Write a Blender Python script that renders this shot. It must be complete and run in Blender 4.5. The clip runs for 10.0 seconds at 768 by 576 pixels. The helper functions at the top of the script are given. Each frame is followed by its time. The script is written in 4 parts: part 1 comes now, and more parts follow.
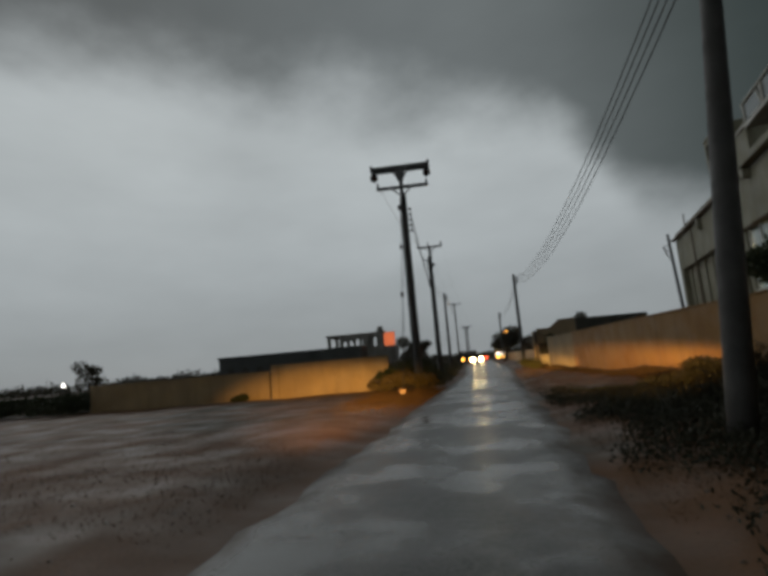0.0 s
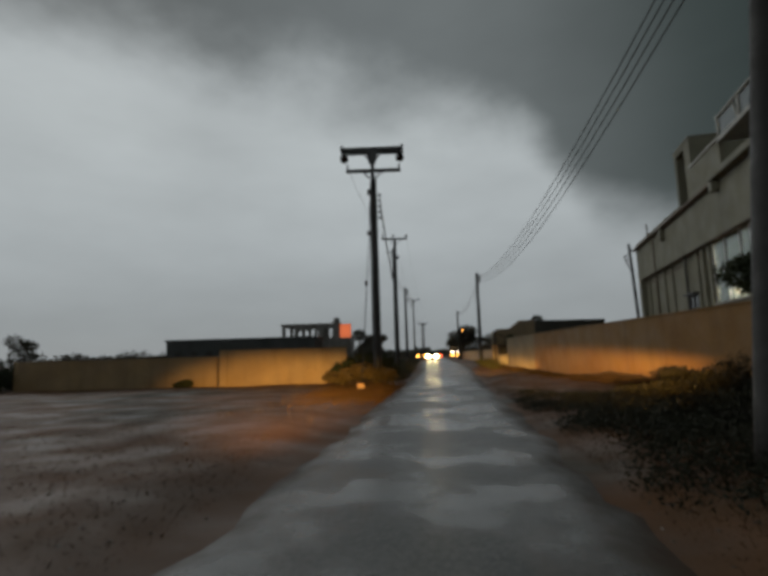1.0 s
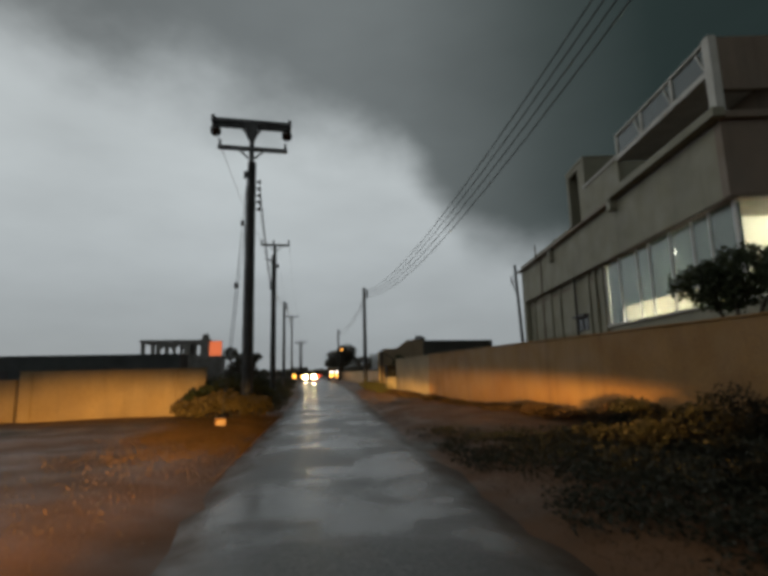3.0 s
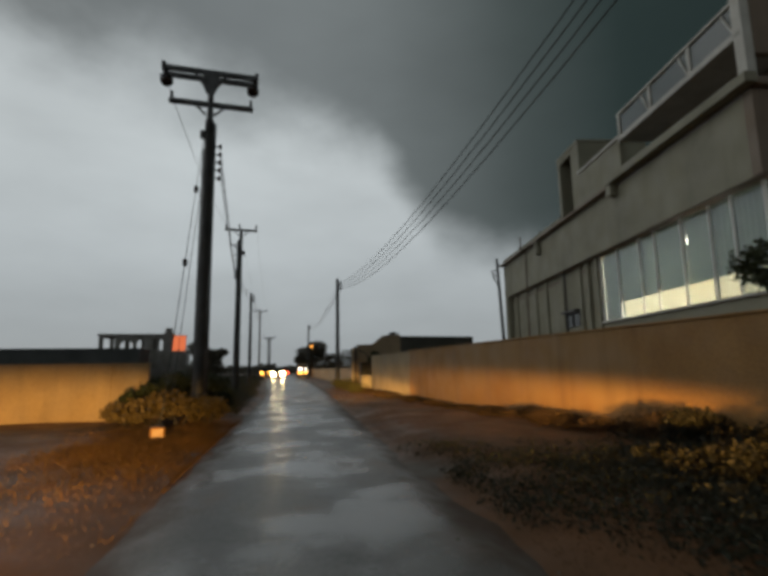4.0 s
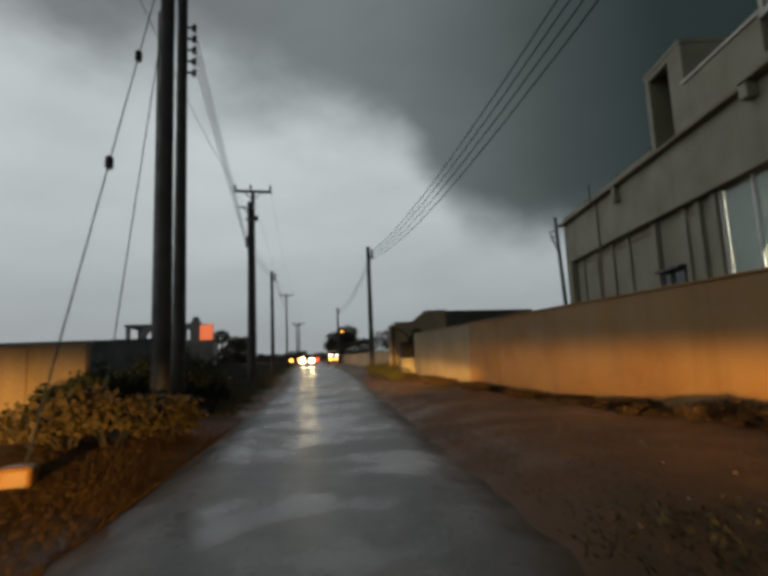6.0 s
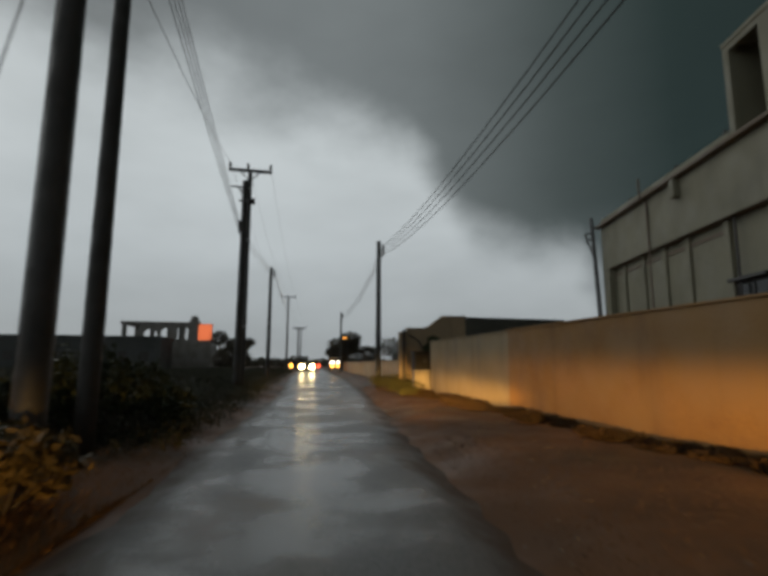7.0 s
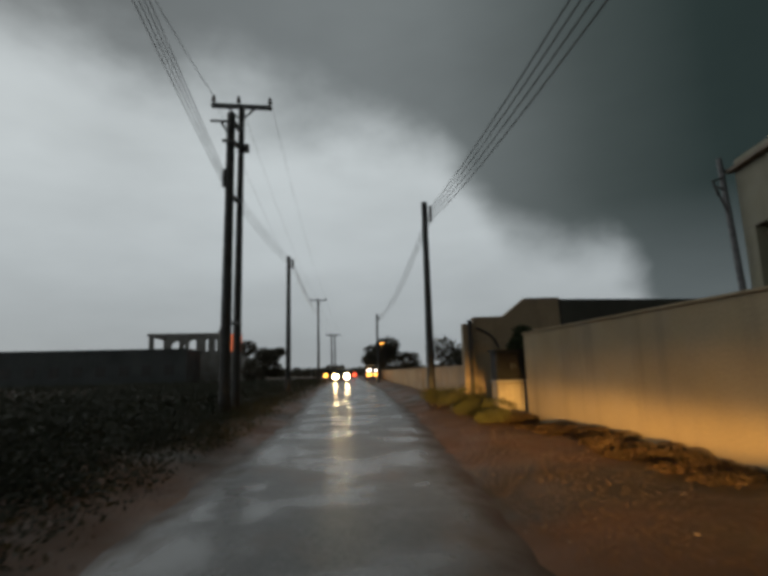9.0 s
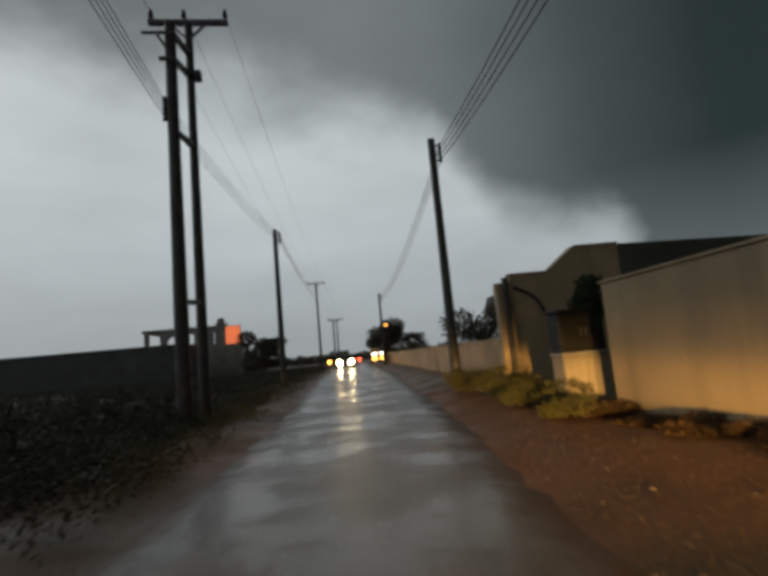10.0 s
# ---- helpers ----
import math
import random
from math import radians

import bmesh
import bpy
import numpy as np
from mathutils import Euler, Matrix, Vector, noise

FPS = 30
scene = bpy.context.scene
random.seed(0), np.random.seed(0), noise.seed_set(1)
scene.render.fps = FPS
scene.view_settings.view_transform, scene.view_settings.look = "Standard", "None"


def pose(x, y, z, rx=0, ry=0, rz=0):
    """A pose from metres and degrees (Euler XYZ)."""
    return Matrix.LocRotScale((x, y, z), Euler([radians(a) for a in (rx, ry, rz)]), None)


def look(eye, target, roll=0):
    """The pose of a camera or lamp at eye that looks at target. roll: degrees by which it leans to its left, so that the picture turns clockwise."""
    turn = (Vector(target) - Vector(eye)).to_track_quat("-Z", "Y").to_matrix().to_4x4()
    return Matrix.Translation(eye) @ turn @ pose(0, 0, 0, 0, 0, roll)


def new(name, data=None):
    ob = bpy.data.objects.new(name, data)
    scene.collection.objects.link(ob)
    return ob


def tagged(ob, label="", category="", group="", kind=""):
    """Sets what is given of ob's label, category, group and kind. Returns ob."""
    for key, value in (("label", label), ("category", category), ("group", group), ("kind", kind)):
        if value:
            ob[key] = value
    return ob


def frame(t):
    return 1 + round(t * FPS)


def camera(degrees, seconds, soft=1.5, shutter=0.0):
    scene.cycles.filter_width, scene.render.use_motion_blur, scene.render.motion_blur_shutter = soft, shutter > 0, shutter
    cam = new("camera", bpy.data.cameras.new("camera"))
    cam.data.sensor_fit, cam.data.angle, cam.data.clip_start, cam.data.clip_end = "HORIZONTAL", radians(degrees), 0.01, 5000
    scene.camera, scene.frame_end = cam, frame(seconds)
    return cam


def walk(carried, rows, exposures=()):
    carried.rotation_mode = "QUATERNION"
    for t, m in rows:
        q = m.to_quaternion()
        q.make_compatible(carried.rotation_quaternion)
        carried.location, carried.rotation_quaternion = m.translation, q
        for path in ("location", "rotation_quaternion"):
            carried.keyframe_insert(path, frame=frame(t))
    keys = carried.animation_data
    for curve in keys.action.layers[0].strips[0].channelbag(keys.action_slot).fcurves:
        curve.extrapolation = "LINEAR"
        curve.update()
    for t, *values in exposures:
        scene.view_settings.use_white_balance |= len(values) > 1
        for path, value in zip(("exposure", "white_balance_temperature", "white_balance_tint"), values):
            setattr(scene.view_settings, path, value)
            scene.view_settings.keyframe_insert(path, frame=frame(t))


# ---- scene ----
cam = camera(74.5, 10.0, soft=4.2, shutter=0.5)
PATH = [
    (0, (-0.593, 0.555, 1.099), (-0.79, 2.523, 1.397), -4.9),
    (0.5, (-0.765, 0.957, 1.097), (-0.904, 2.933, 1.375), -3.3),
    (0.6, (-0.791, 1.056, 1.096), (-0.909, 3.034, 1.362), -3.5),
    (1, (-0.871, 1.591, 1.094), (-0.906, 3.574, 1.357), -1.7),
    (1.2, (-0.921, 1.884, 1.118), (-0.909, 3.862, 1.415), -2.2),
    (1.5, (-0.969, 2.363, 1.157), (-0.901, 4.335, 1.479), -2.4),
    (1.8, (-0.968, 2.777, 1.166), (-0.86, 4.74, 1.531), -0.5),
    (2, (-0.967, 3.122, 1.162), (-0.81, 5.072, 1.579), -1.5),
    (2.2, (-0.96, 3.478, 1.168), (-0.672, 5.439, 1.434), -3.9),
    (2.5, (-0.938, 4.098, 1.177), (-0.574, 6.041, 1.48), -1.7),
    (2.8, (-0.914, 4.623, 1.207), (-0.473, 6.548, 1.525), -1.5),
    (3, (-0.885, 5.003, 1.212), (-0.447, 6.927, 1.538), -1.4),
    (3.2, (-0.836, 5.386, 1.201), (-0.353, 7.299, 1.528), -2.7),
    (4.3, (-0.515, 7.873, 1.238), (0.047, 9.767, 1.549), -0.5),
    (4.5, (-0.43, 8.227, 1.221), (0.049, 10.139, 1.56), -0.6),
    (4.8, (-0.379, 8.831, 1.219), (-0.008, 10.76, 1.596), -0.0),
    (5, (-0.352, 9.301, 1.216), (0.04, 11.238, 1.527), -1.2),
    (5.5, (-0.152, 10.561, 1.142), (0.231, 12.487, 1.52), -1.3),
    (5.7, (-0.04, 11.207, 1.102), (0.404, 13.142, 1.348), -3.2),
    (6, (0.118, 12.091, 1.074), (0.559, 14.024, 1.335), -2.4),
    (6.2, (0.208, 12.543, 1.119), (0.661, 14.475, 1.364), -0.1),
    (7.3, (0.714, 16.301, 1.116), (1.121, 18.235, 1.422), -0.1),
    (7.5, (0.807, 16.738, 1.115), (1.159, 18.685, 1.407), -0.7),
    (7.8, (0.941, 17.629, 1.129), (1.257, 19.58, 1.434), 2.9),
    (8, (1.022, 18.372, 1.149), (1.313, 20.323, 1.477), 0.6),
    (8.5, (1.216, 20.295, 1.203), (1.501, 22.246, 1.535), 1.1),
    (9, (1.444, 21.985, 1.16), (1.73, 23.938, 1.485), -1.5),
    (9.5, (1.619, 23.668, 1.173), (1.914, 25.629, 1.436), -4.8),
    (9.7, (1.68, 24.38, 1.164), (1.959, 26.347, 1.39), -5.9),
    (10, (1.763, 25.396, 1.138), (2.047, 27.358, 1.397), -5.3),
]
walk(cam, [(t, look(eye, target, roll)) for t, eye, target, roll in PATH],
     exposures=[(0, -0.28), (2.5, -0.14), (4.5, 0.0), (10, 0.0)])

# ---- world and light ----
world = bpy.data.worlds.new("storm_sky")
scene.world = world
world.use_nodes = True
wn, wl = world.node_tree.nodes, world.node_tree.links


def wmath(op, a, b=None, c=None):
    n = wn.new("ShaderNodeMath")
    n.operation = op
    for i, v in enumerate((a, b, c)):
        if v is None:
            continue
        if isinstance(v, (int, float)):
            n.inputs[i].default_value = v
        else:
            wl.new(v, n.inputs[i])
    return n.outputs[0]


def wramp(value, stops, lo, hi):
    """A colour that runs through stops (position, rgb or grey) between lo and hi."""
    n = wn.new("ShaderNodeMapRange")
    n.inputs["From Min"].default_value, n.inputs["From Max"].default_value = lo, hi
    wl.new(value, n.inputs["Value"])
    r = wn.new("ShaderNodeValToRGB")
    wl.new(n.outputs[0], r.inputs[0])
    e = r.color_ramp.elements
    for p, c in stops:
        at = (p - lo) / (hi - lo)
        el = e[0] if p == lo else e[-1] if p == hi else e.new(at)
        el.color = (*c, 1) if isinstance(c, tuple) else (c, c, c, 1)
    return r.outputs[0]


way = wn.new("ShaderNodeTexCoord").outputs["Generated"]
sep = wn.new("ShaderNodeSeparateXYZ")
wl.new(way, sep.inputs[0])
azimuth = wmath("MULTIPLY", wmath("ARCTAN2", sep.outputs[0], sep.outputs[1]), 57.2958)
height = wmath("MULTIPLY", wmath("ARCSINE", sep.outputs[2]), 57.2958)


def wnoise(scale, detail, rough=0.5, shift=(0, 0, 0), stretch=(1, 1, 1)):
    m = wn.new("ShaderNodeMapping")
    m.inputs["Location"].default_value, m.inputs["Scale"].default_value = shift, stretch
    wl.new(way, m.inputs[0])
    n = wn.new("ShaderNodeTexNoise")
    wl.new(m.outputs[0], n.inputs["Vector"])
    n.inputs["Scale"].default_value, n.inputs["Detail"].default_value = scale, detail
    n.inputs["Roughness"].default_value = rough
    return n.outputs[0]


warp = wnoise(4.2, 5, 0.5, (0.3, 1.1, 0.2), (1, 1, 1.6))
swirl = wnoise(2.2, 3, 0.5, (2.0, 0.4, 1.7), (1, 1, 2.2))
# the cloud base is ragged over the field and smooth over the house
calm = wramp(azimuth, [(-180, 1.0), (6, 1.0), (20, .62), (45, .5), (70, .7), (180, 1.0)], -180, 180)
low = wmath("ADD", height, wmath("MULTIPLY", wmath("MULTIPLY", wmath("SUBTRACT", warp, 0.5), 15.0), calm))
side = wmath("ADD", azimuth, wmath("MULTIPLY", wmath("SUBTRACT", swirl, 0.5), 9.0))
# the underside of the dark cloud bank, by compass direction (tens of degrees of height)
edge = wramp(side, [(-180, .06), (-120, .27), (-40, .275), (-27, .30), (-14, .27), (-4, .255), (7, .235), (15, .215),
                    (19, .172), (23, .138), (29, .104), (33.5, .10), (36.5, .055), (39, .0), (60, .0), (180, .06)], -180, 180)
gap = wmath("DIVIDE", wmath("SUBTRACT", wmath("MULTIPLY", edge, 100.0), low), calm)
clear = wn.new("ShaderNodeMapRange")
clear.interpolation_type = "SMOOTHSTEP"
clear.inputs["From Min"].default_value, clear.inputs["From Max"].default_value = -9.0, 3.5
wl.new(gap, clear.inputs["Value"])
pale = wramp(height, [(-90, (.137, .145, .146)), (-2, (.284, .305, .314)), (3, (.342, .372, .385)), (12, (.445, .485, .50)),
                      (24, (.516, .56, .572)), (60, (.43, .46, .475))], -90, 60)
dark = wramp(azimuth, [(-180, (.05, .06, .06)), (-60, (.11, .12, .122)), (-25, (.135, .150, .152)), (-2, (.170, .190, .194)),
                       (8, (.165, .185, .188)), (16, (.148, .168, .170)), (25, (.102, .119, .119)), (33, (.058, .073, .071)), (44, (.022, .034, .032)),
                       (90, (.012, .02, .019)), (180, (.05, .06, .06))], -180, 180)
mixer = wn.new("ShaderNodeMix")
mixer.data_type = "RGBA"
wl.new(clear.outputs[0], mixer.inputs[0])
# grey rain falls from the dark cloud down to the horizon
shaft_mix = wn.new("ShaderNodeMix")
shaft_mix.data_type = "RGBA"
wl.new(wramp(height, [(-90, .85), (5, .85), (10, .55), (17, .0), (60, .0)], -90, 60), shaft_mix.inputs[0])
wl.new(dark, shaft_mix.inputs[6])
shaft_mix.inputs[7].default_value = (.118, .138, .143, 1)
wl.new(shaft_mix.outputs[2], mixer.inputs[6])
wl.new(pale, mixer.inputs[7])
billow = wmath("ADD", 0.80, wmath("MULTIPLY", wnoise(3.4, 6, 0.5, (0.9, 0.1, 0.6), (1, 1, 2.5)), 0.40))
sky = wn.new("ShaderNodeTexSky")
sky.sky_type, sky.sun_disc = "NISHITA", False
sky.sun_elevation, sky.sun_rotation = radians(30), radians(-35)
sky.air_density, sky.dust_density = 1.0, 1.0
bg = wn["Background"]
scaled = wn.new("ShaderNodeVectorMath")
scaled.operation = "SCALE"
wl.new(mixer.outputs[2], scaled.inputs[0])
wl.new(billow, scaled.inputs["Scale"])
wl.new(scaled.outputs[0], bg.inputs[0])
bg.inputs[1].default_value = 1.0
thin = wn.new("ShaderNodeBackground")
thin.inputs[1].default_value = 0.0008
wl.new(sky.outputs[0], thin.inputs[0])
both = wn.new("ShaderNodeAddShader")
wl.new(bg.outputs[0], both.inputs[0])
wl.new(thin.outputs[0], both.inputs[1])
wl.new(both.outputs[0], wn["World Output"].inputs[0])

sun = new("sun", bpy.data.lights.new("sun", "SUN"))
sun.data.energy, sun.data.angle, sun.data.color = 0.25, radians(40), (1, .98, .94)
sun.matrix_world = look((-60, 80, 60), (0, 20, 0))


def spot(name, eye, target, power, degrees, blend, color, size=0.12, flat=1.0):
    """A lamp that throws a cone of light; flat below 1 presses the cone into a wide, low beam."""
    ob = new(name, bpy.data.lights.new(name, "SPOT"))
    ob.data.energy, ob.data.spot_size, ob.data.spot_blend, ob.data.color = power, radians(degrees), blend, color
    ob.data.shadow_soft_size = size
    ob.matrix_world = look(eye, target) @ Matrix.Diagonal((1, flat, 1, 1))
    return ob


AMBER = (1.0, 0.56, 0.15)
# fixed lamps added for the low beams of a passing car, itself not built: on the wall beside the field, along the
# boundary wall, towards the gate
spot("low_beam_standin", (-1.1, 1.4, 0.66), (-4.9, 21.0, 0.08), 19500, 30, 1.0, AMBER, 0.12, 0.28)
spot("low_beam_standin", (0.0, 3.5, 0.66), (5.8, 22.0, 0.50), 33000, 38, 1.0, AMBER, 0.2, 0.13)
spot("low_beam_standin", (1.5, 19.0, 0.66), (5.7, 36.0, 0.05), 14000, 46, 0.9, AMBER, 0.2, 0.15)

# ---- materials ----


def mat(name, a, b, scale=3.0, rough=(0.6, 0.9), bump=0.3, grain=40.0, metal=0.0, streak=0.0, coat=0.0, third=None, shine=0.5):
    """Two tones mixed by coarse and fine noise, with grain as relief; streak: how strongly rain marks run down it."""
    m = bpy.data.materials.new(name)
    m.use_nodes = True
    n, l = m.node_tree.nodes, m.node_tree.links
    p = n["Principled BSDF"]
    co = n.new("ShaderNodeTexCoord").outputs["Object"]

    def tex(s, d, mapping=None):
        t = n.new("ShaderNodeTexNoise")
        t.inputs["Scale"].default_value, t.inputs["Detail"].default_value = s, d
        if mapping:
            mp = n.new("ShaderNodeMapping")
            mp.inputs["Scale"].default_value = mapping
            l.new(co, mp.inputs[0])
            l.new(mp.outputs[0], t.inputs["Vector"])
        else:
            l.new(co, t.inputs["Vector"])
        return t.outputs[0]

    def mix(f, x, y):
        k = n.new("ShaderNodeMix")
        k.data_type = "RGBA"
        l.new(f, k.inputs[0])
        for i, v in ((6, x), (7, y)):
            if isinstance(v, tuple):
                k.inputs[i].default_value = (*v, 1)
            else:
                l.new(v, k.inputs[i])
        return k.outputs[2]

    def steep(v, lo, hi, to=1.0):
        k = n.new("ShaderNodeMapRange")
        k.inputs["From Min"].default_value, k.inputs["From Max"].default_value = lo, hi
        k.inputs["To Max"].default_value = to
        l.new(v, k.inputs["Value"])
        return k.outputs[0]

    coarse, fine = tex(scale, 5), tex(grain, 4)
    col = mix(steep(coarse, 0.34, 0.66), a, b)
    col = mix(steep(fine, 0.3, 0.75, 0.45), col, tuple(c * 0.55 for c in b))
    if third:
        col = mix(steep(tex(scale * 0.35, 4), 0.52, 0.62), col, third)
    if streak:
        col = mix(steep(tex(2.2, 5, (1.3, 1.3, 0.13)), 0.52, 0.75, streak), col, tuple(c * 0.42 for c in a))
    l.new(col, p.inputs["Base Color"])
    r = n.new("ShaderNodeMapRange")
    r.inputs["To Min"].default_value, r.inputs["To Max"].default_value = rough
    r.inputs["From Min"].default_value, r.inputs["From Max"].default_value = 0.35, 0.65
    l.new(tex(scale * 1.7, 3), r.inputs["Value"])
    l.new(r.outputs[0], p.inputs["Roughness"])
    p.inputs["Metallic"].default_value = metal
    p.inputs["Coat Weight"].default_value = coat
    p.inputs["Specular IOR Level"].default_value = shine
    p.inputs["Coat Roughness"].default_value = 0.12
    if bump:
        bp = n.new("ShaderNodeBump")
        bp.inputs["Strength"].default_value, bp.inputs["Distance"].default_value = bump, 0.02
        l.new(fine, bp.inputs["Height"])
        l.new(bp.outputs[0], p.inputs["Normal"])
    return m


def glow(name, color, strength):
    m = bpy.data.materials.new(name)
    m.use_nodes = True
    p = m.node_tree.nodes["Principled BSDF"]
    p.inputs["Base Color"].default_value = (*[min(1, c) for c in color], 1)
    p.inputs["Emission Color"].default_value = (*color, 1)
    p.inputs["Emission Strength"].default_value = strength
    return m


def glass(name, color, rough=0.02, see=0.9):
    m = bpy.data.materials.new(name)
    m.use_nodes = True
    p = m.node_tree.nodes["Principled BSDF"]
    p.inputs["Base Color"].default_value = (*color, 1)
    p.inputs["Roughness"].default_value = rough
    p.inputs["Transmission Weight"].default_value = see
    p.inputs["IOR"].default_value = 1.45
    return m


def wet_road():
    """Broken asphalt under a film of rain: puddles lie along the wheel tracks, mud shows between them."""
    m = bpy.data.materials.new("wet_asphalt")
    m.use_nodes = True
    n, l = m.node_tree.nodes, m.node_tree.links
    p = n["Principled BSDF"]
    co = n.new("ShaderNodeTexCoord").outputs["Object"]

    def tex(s, d, mapping, rough=0.5):
        mp = n.new("ShaderNodeMapping")
        mp.inputs["Scale"].default_value = mapping
        l.new(co, mp.inputs[0])
        t = n.new("ShaderNodeTexNoise")
        t.inputs["Scale"].default_value, t.inputs["Detail"].default_value = s, d
        t.inputs["Roughness"].default_value = rough
        l.new(mp.outputs[0], t.inputs["Vector"])
        return t.outputs[0]

    def rng(v, lo, hi, a=0.0, b=1.0):
        k = n.new("ShaderNodeMapRange")
        k.interpolation_type = "SMOOTHSTEP"
        for i, x in zip(("From Min", "From Max", "To Min", "To Max"), (lo, hi, a, b)):
            k.inputs[i].default_value = x
        l.new(v, k.inputs["Value"])
        return k.outputs[0]

    def mix(f, x, y):
        k = n.new("ShaderNodeMix")
        k.data_type = "RGBA"
        l.new(f, k.inputs[0])
        for i, v in ((6, x), (7, y)):
            if isinstance(v, tuple):
                k.inputs[i].default_value = (*v, 1)
            else:
                l.new(v, k.inputs[i])
        return k.outputs[2]

    xyz = n.new("ShaderNodeSeparateXYZ")
    l.new(co, xyz.inputs[0])

    def calc(op, a, b):
        k = n.new("ShaderNodeMath")
        k.operation = op
        for i, v in enumerate((a, b)):
            if isinstance(v, (int, float)):
                k.inputs[i].default_value = v
            else:
                l.new(v, k.inputs[i])
        return k.outputs[0]

    # mud washed in from both verges
    mid = calc("MINIMUM", calc("ADD", calc("MULTIPLY", xyz.outputs[1], 0.107), -1.29), calc("ADD", calc("MULTIPLY", xyz.outputs[1], 0.07), 0.04))
    wide = rng(xyz.outputs[1], 24.0, 60.0, 0.0, 0.75)
    out = calc("SUBTRACT", calc("ABSOLUTE", calc("SUBTRACT", xyz.outputs[0], mid), 0.0), wide)
    verge = rng(calc("ADD", out, calc("MULTIPLY", tex(2.1, 6, (1, 0.6, 1), 0.6), 1.0)), 1.5, 2.0)
    pool = rng(tex(0.9, 5, (0.7, 0.75, 1), 0.6), 0.38, 0.64)
    grit = tex(38, 4, (1, 1, 1), 0.6)
    tar = mix(rng(grit, 0.35, 0.7), (.085, .084, .08), (.17, .165, .155))
    mud = mix(rng(tex(0.8, 5, (1.2, 0.5, 1)), 0.5, 0.66), tar, (.155, .115, .085))
    l.new(mix(verge, mix(pool, mud, (.15, .14, .125)), (.085, .05, .028)), p.inputs["Base Color"])
    l.new(calc("ADD", rng(pool, 0, 1, 0.40, 0.20), calc("MULTIPLY", verge, 0.3)), p.inputs["Roughness"])
    p.inputs["IOR"].default_value = 1.4
    ripple = tex(9, 2, (1.0, 0.6, 1))
    bp = n.new("ShaderNodeBump")
    bp.inputs["Distance"].default_value = 0.02
    l.new(rng(pool, 0, 1, 0.30, 0.10), bp.inputs["Strength"])
    hm = n.new("ShaderNodeMath")
    hm.operation = "ADD"
    l.new(grit, hm.inputs[0])
    l.new(ripple, hm.inputs[1])
    l.new(hm.outputs[0], bp.inputs["Height"])
    l.new(bp.outputs[0], p.inputs["Normal"])
    return m


ROAD = wet_road()
EARTH = mat("wet_red_earth", (.225, .105, .046), (.14, .072, .034), 0.6, (.42, .75), 0.18, 46, third=(.075, .052, .028), shine=0.22)
PLASTER = mat("beige_plaster", (.35, .26, .14), (.27, .20, .11), 0.9, (.55, .8), 0.25, 30, streak=.5)
YARD = mat("brown_ochre_render", (.33, .168, .042), (.25, .125, .033), 1.1, (.5, .75), 0.35, 26, streak=.45, third=(.28, .155, .05))
GARDEN = mat("ochre_render", (.42, .28, .13), (.32, .21, .10), 1.1, (.5, .75), 0.35, 26, streak=.55)
GREYWALL = mat("weathered_wall", (.42, .31, .19), (.31, .23, .14), 0.8, (.55, .8), 0.35, 26, streak=.5)
LANEWALL = mat("pale_tan_render", (.58, .37, .19), (.46, .28, .14), 0.8, (.55, .8), 0.35, 26, streak=.5)
HOUSE = mat("house_render", (.295, .275, .19), (.225, .21, .145), 0.7, (.5, .75), 0.2, 34, streak=.22)
# brown of the gable; also painted shade on cornice, soffit, bays and recess
HOUSEDARK = mat("house_brown_and_shade", (.24, .18, .125), (.185, .14, .10), 0.7, (.5, .75), 0.2, 34, streak=.4)
TRIM = mat("off_white_trim", (.62, .60, .53), (.48, .46, .40), 1.5, (.4, .65), 0.15, 40, streak=.4)
CREAM = mat("cream_paint", (.78, .72, .58), (.72, .66, .52), 1.2, (.5, .7), 0.05, 30)
CONCRETE = mat("stained_concrete", (.36, .34, .31), (.24, .225, .20), 0.8, (.5, .8), 0.4, 26, streak=.6)
DARKBLOCK = mat("dark_concrete", (.095, .104, .099), (.068, .073, .071), 0.3, (.6, .85), 0.3, 12, streak=.4)
TIMBER = mat("tarred_timber", (.055, .05, .044), (.03, .028, .025), 2.5, (.35, .65), 0.6, 55, streak=.6)
STEEL = mat("galvanised_steel", (.16, .16, .16), (.09, .09, .09), 6, (.35, .55), 0.15, 60, metal=.6)
BLACKSTEEL = mat("dark_painted_steel", (.03, .028, .027), (.05, .04, .035), 6, (.3, .55), 0.2, 50)
CABINET = mat("black_cabinet_paint", (.012, .011, .010), (.018, .016, .014), 5, (.45, .65), 0.1, 50, shine=0.25)
MULLION = mat("white_window_paint", (.80, .79, .74), (.70, .69, .64), 1.5, (.35, .6), 0.1, 40, streak=.25)
VERGEWEED = mat("rank_verge_weeds", (.034, .036, .022), (.048, .044, .026), 1.5, (.5, .7), 0.0, 20, shine=0.2)
CERAMIC = mat("brown_porcelain", (.05, .03, .022), (.03, .02, .016), 8, (.12, .25), 0.0, 60)
CABLE = mat("black_cable", (.05, .05, .05), (.07, .07, .07), 5, (.4, .6), 0.0, 60)
YELLOW = mat("yellow_paint", (.36, .15, .012), (.26, .11, .012), 5, (.3, .5), 0.1, 50)
WHITEBASE = mat("whitewashed_block", (.30, .25, .18), (.22, .18, .13), 2, (.5, .8), 0.35, 24, streak=.5)
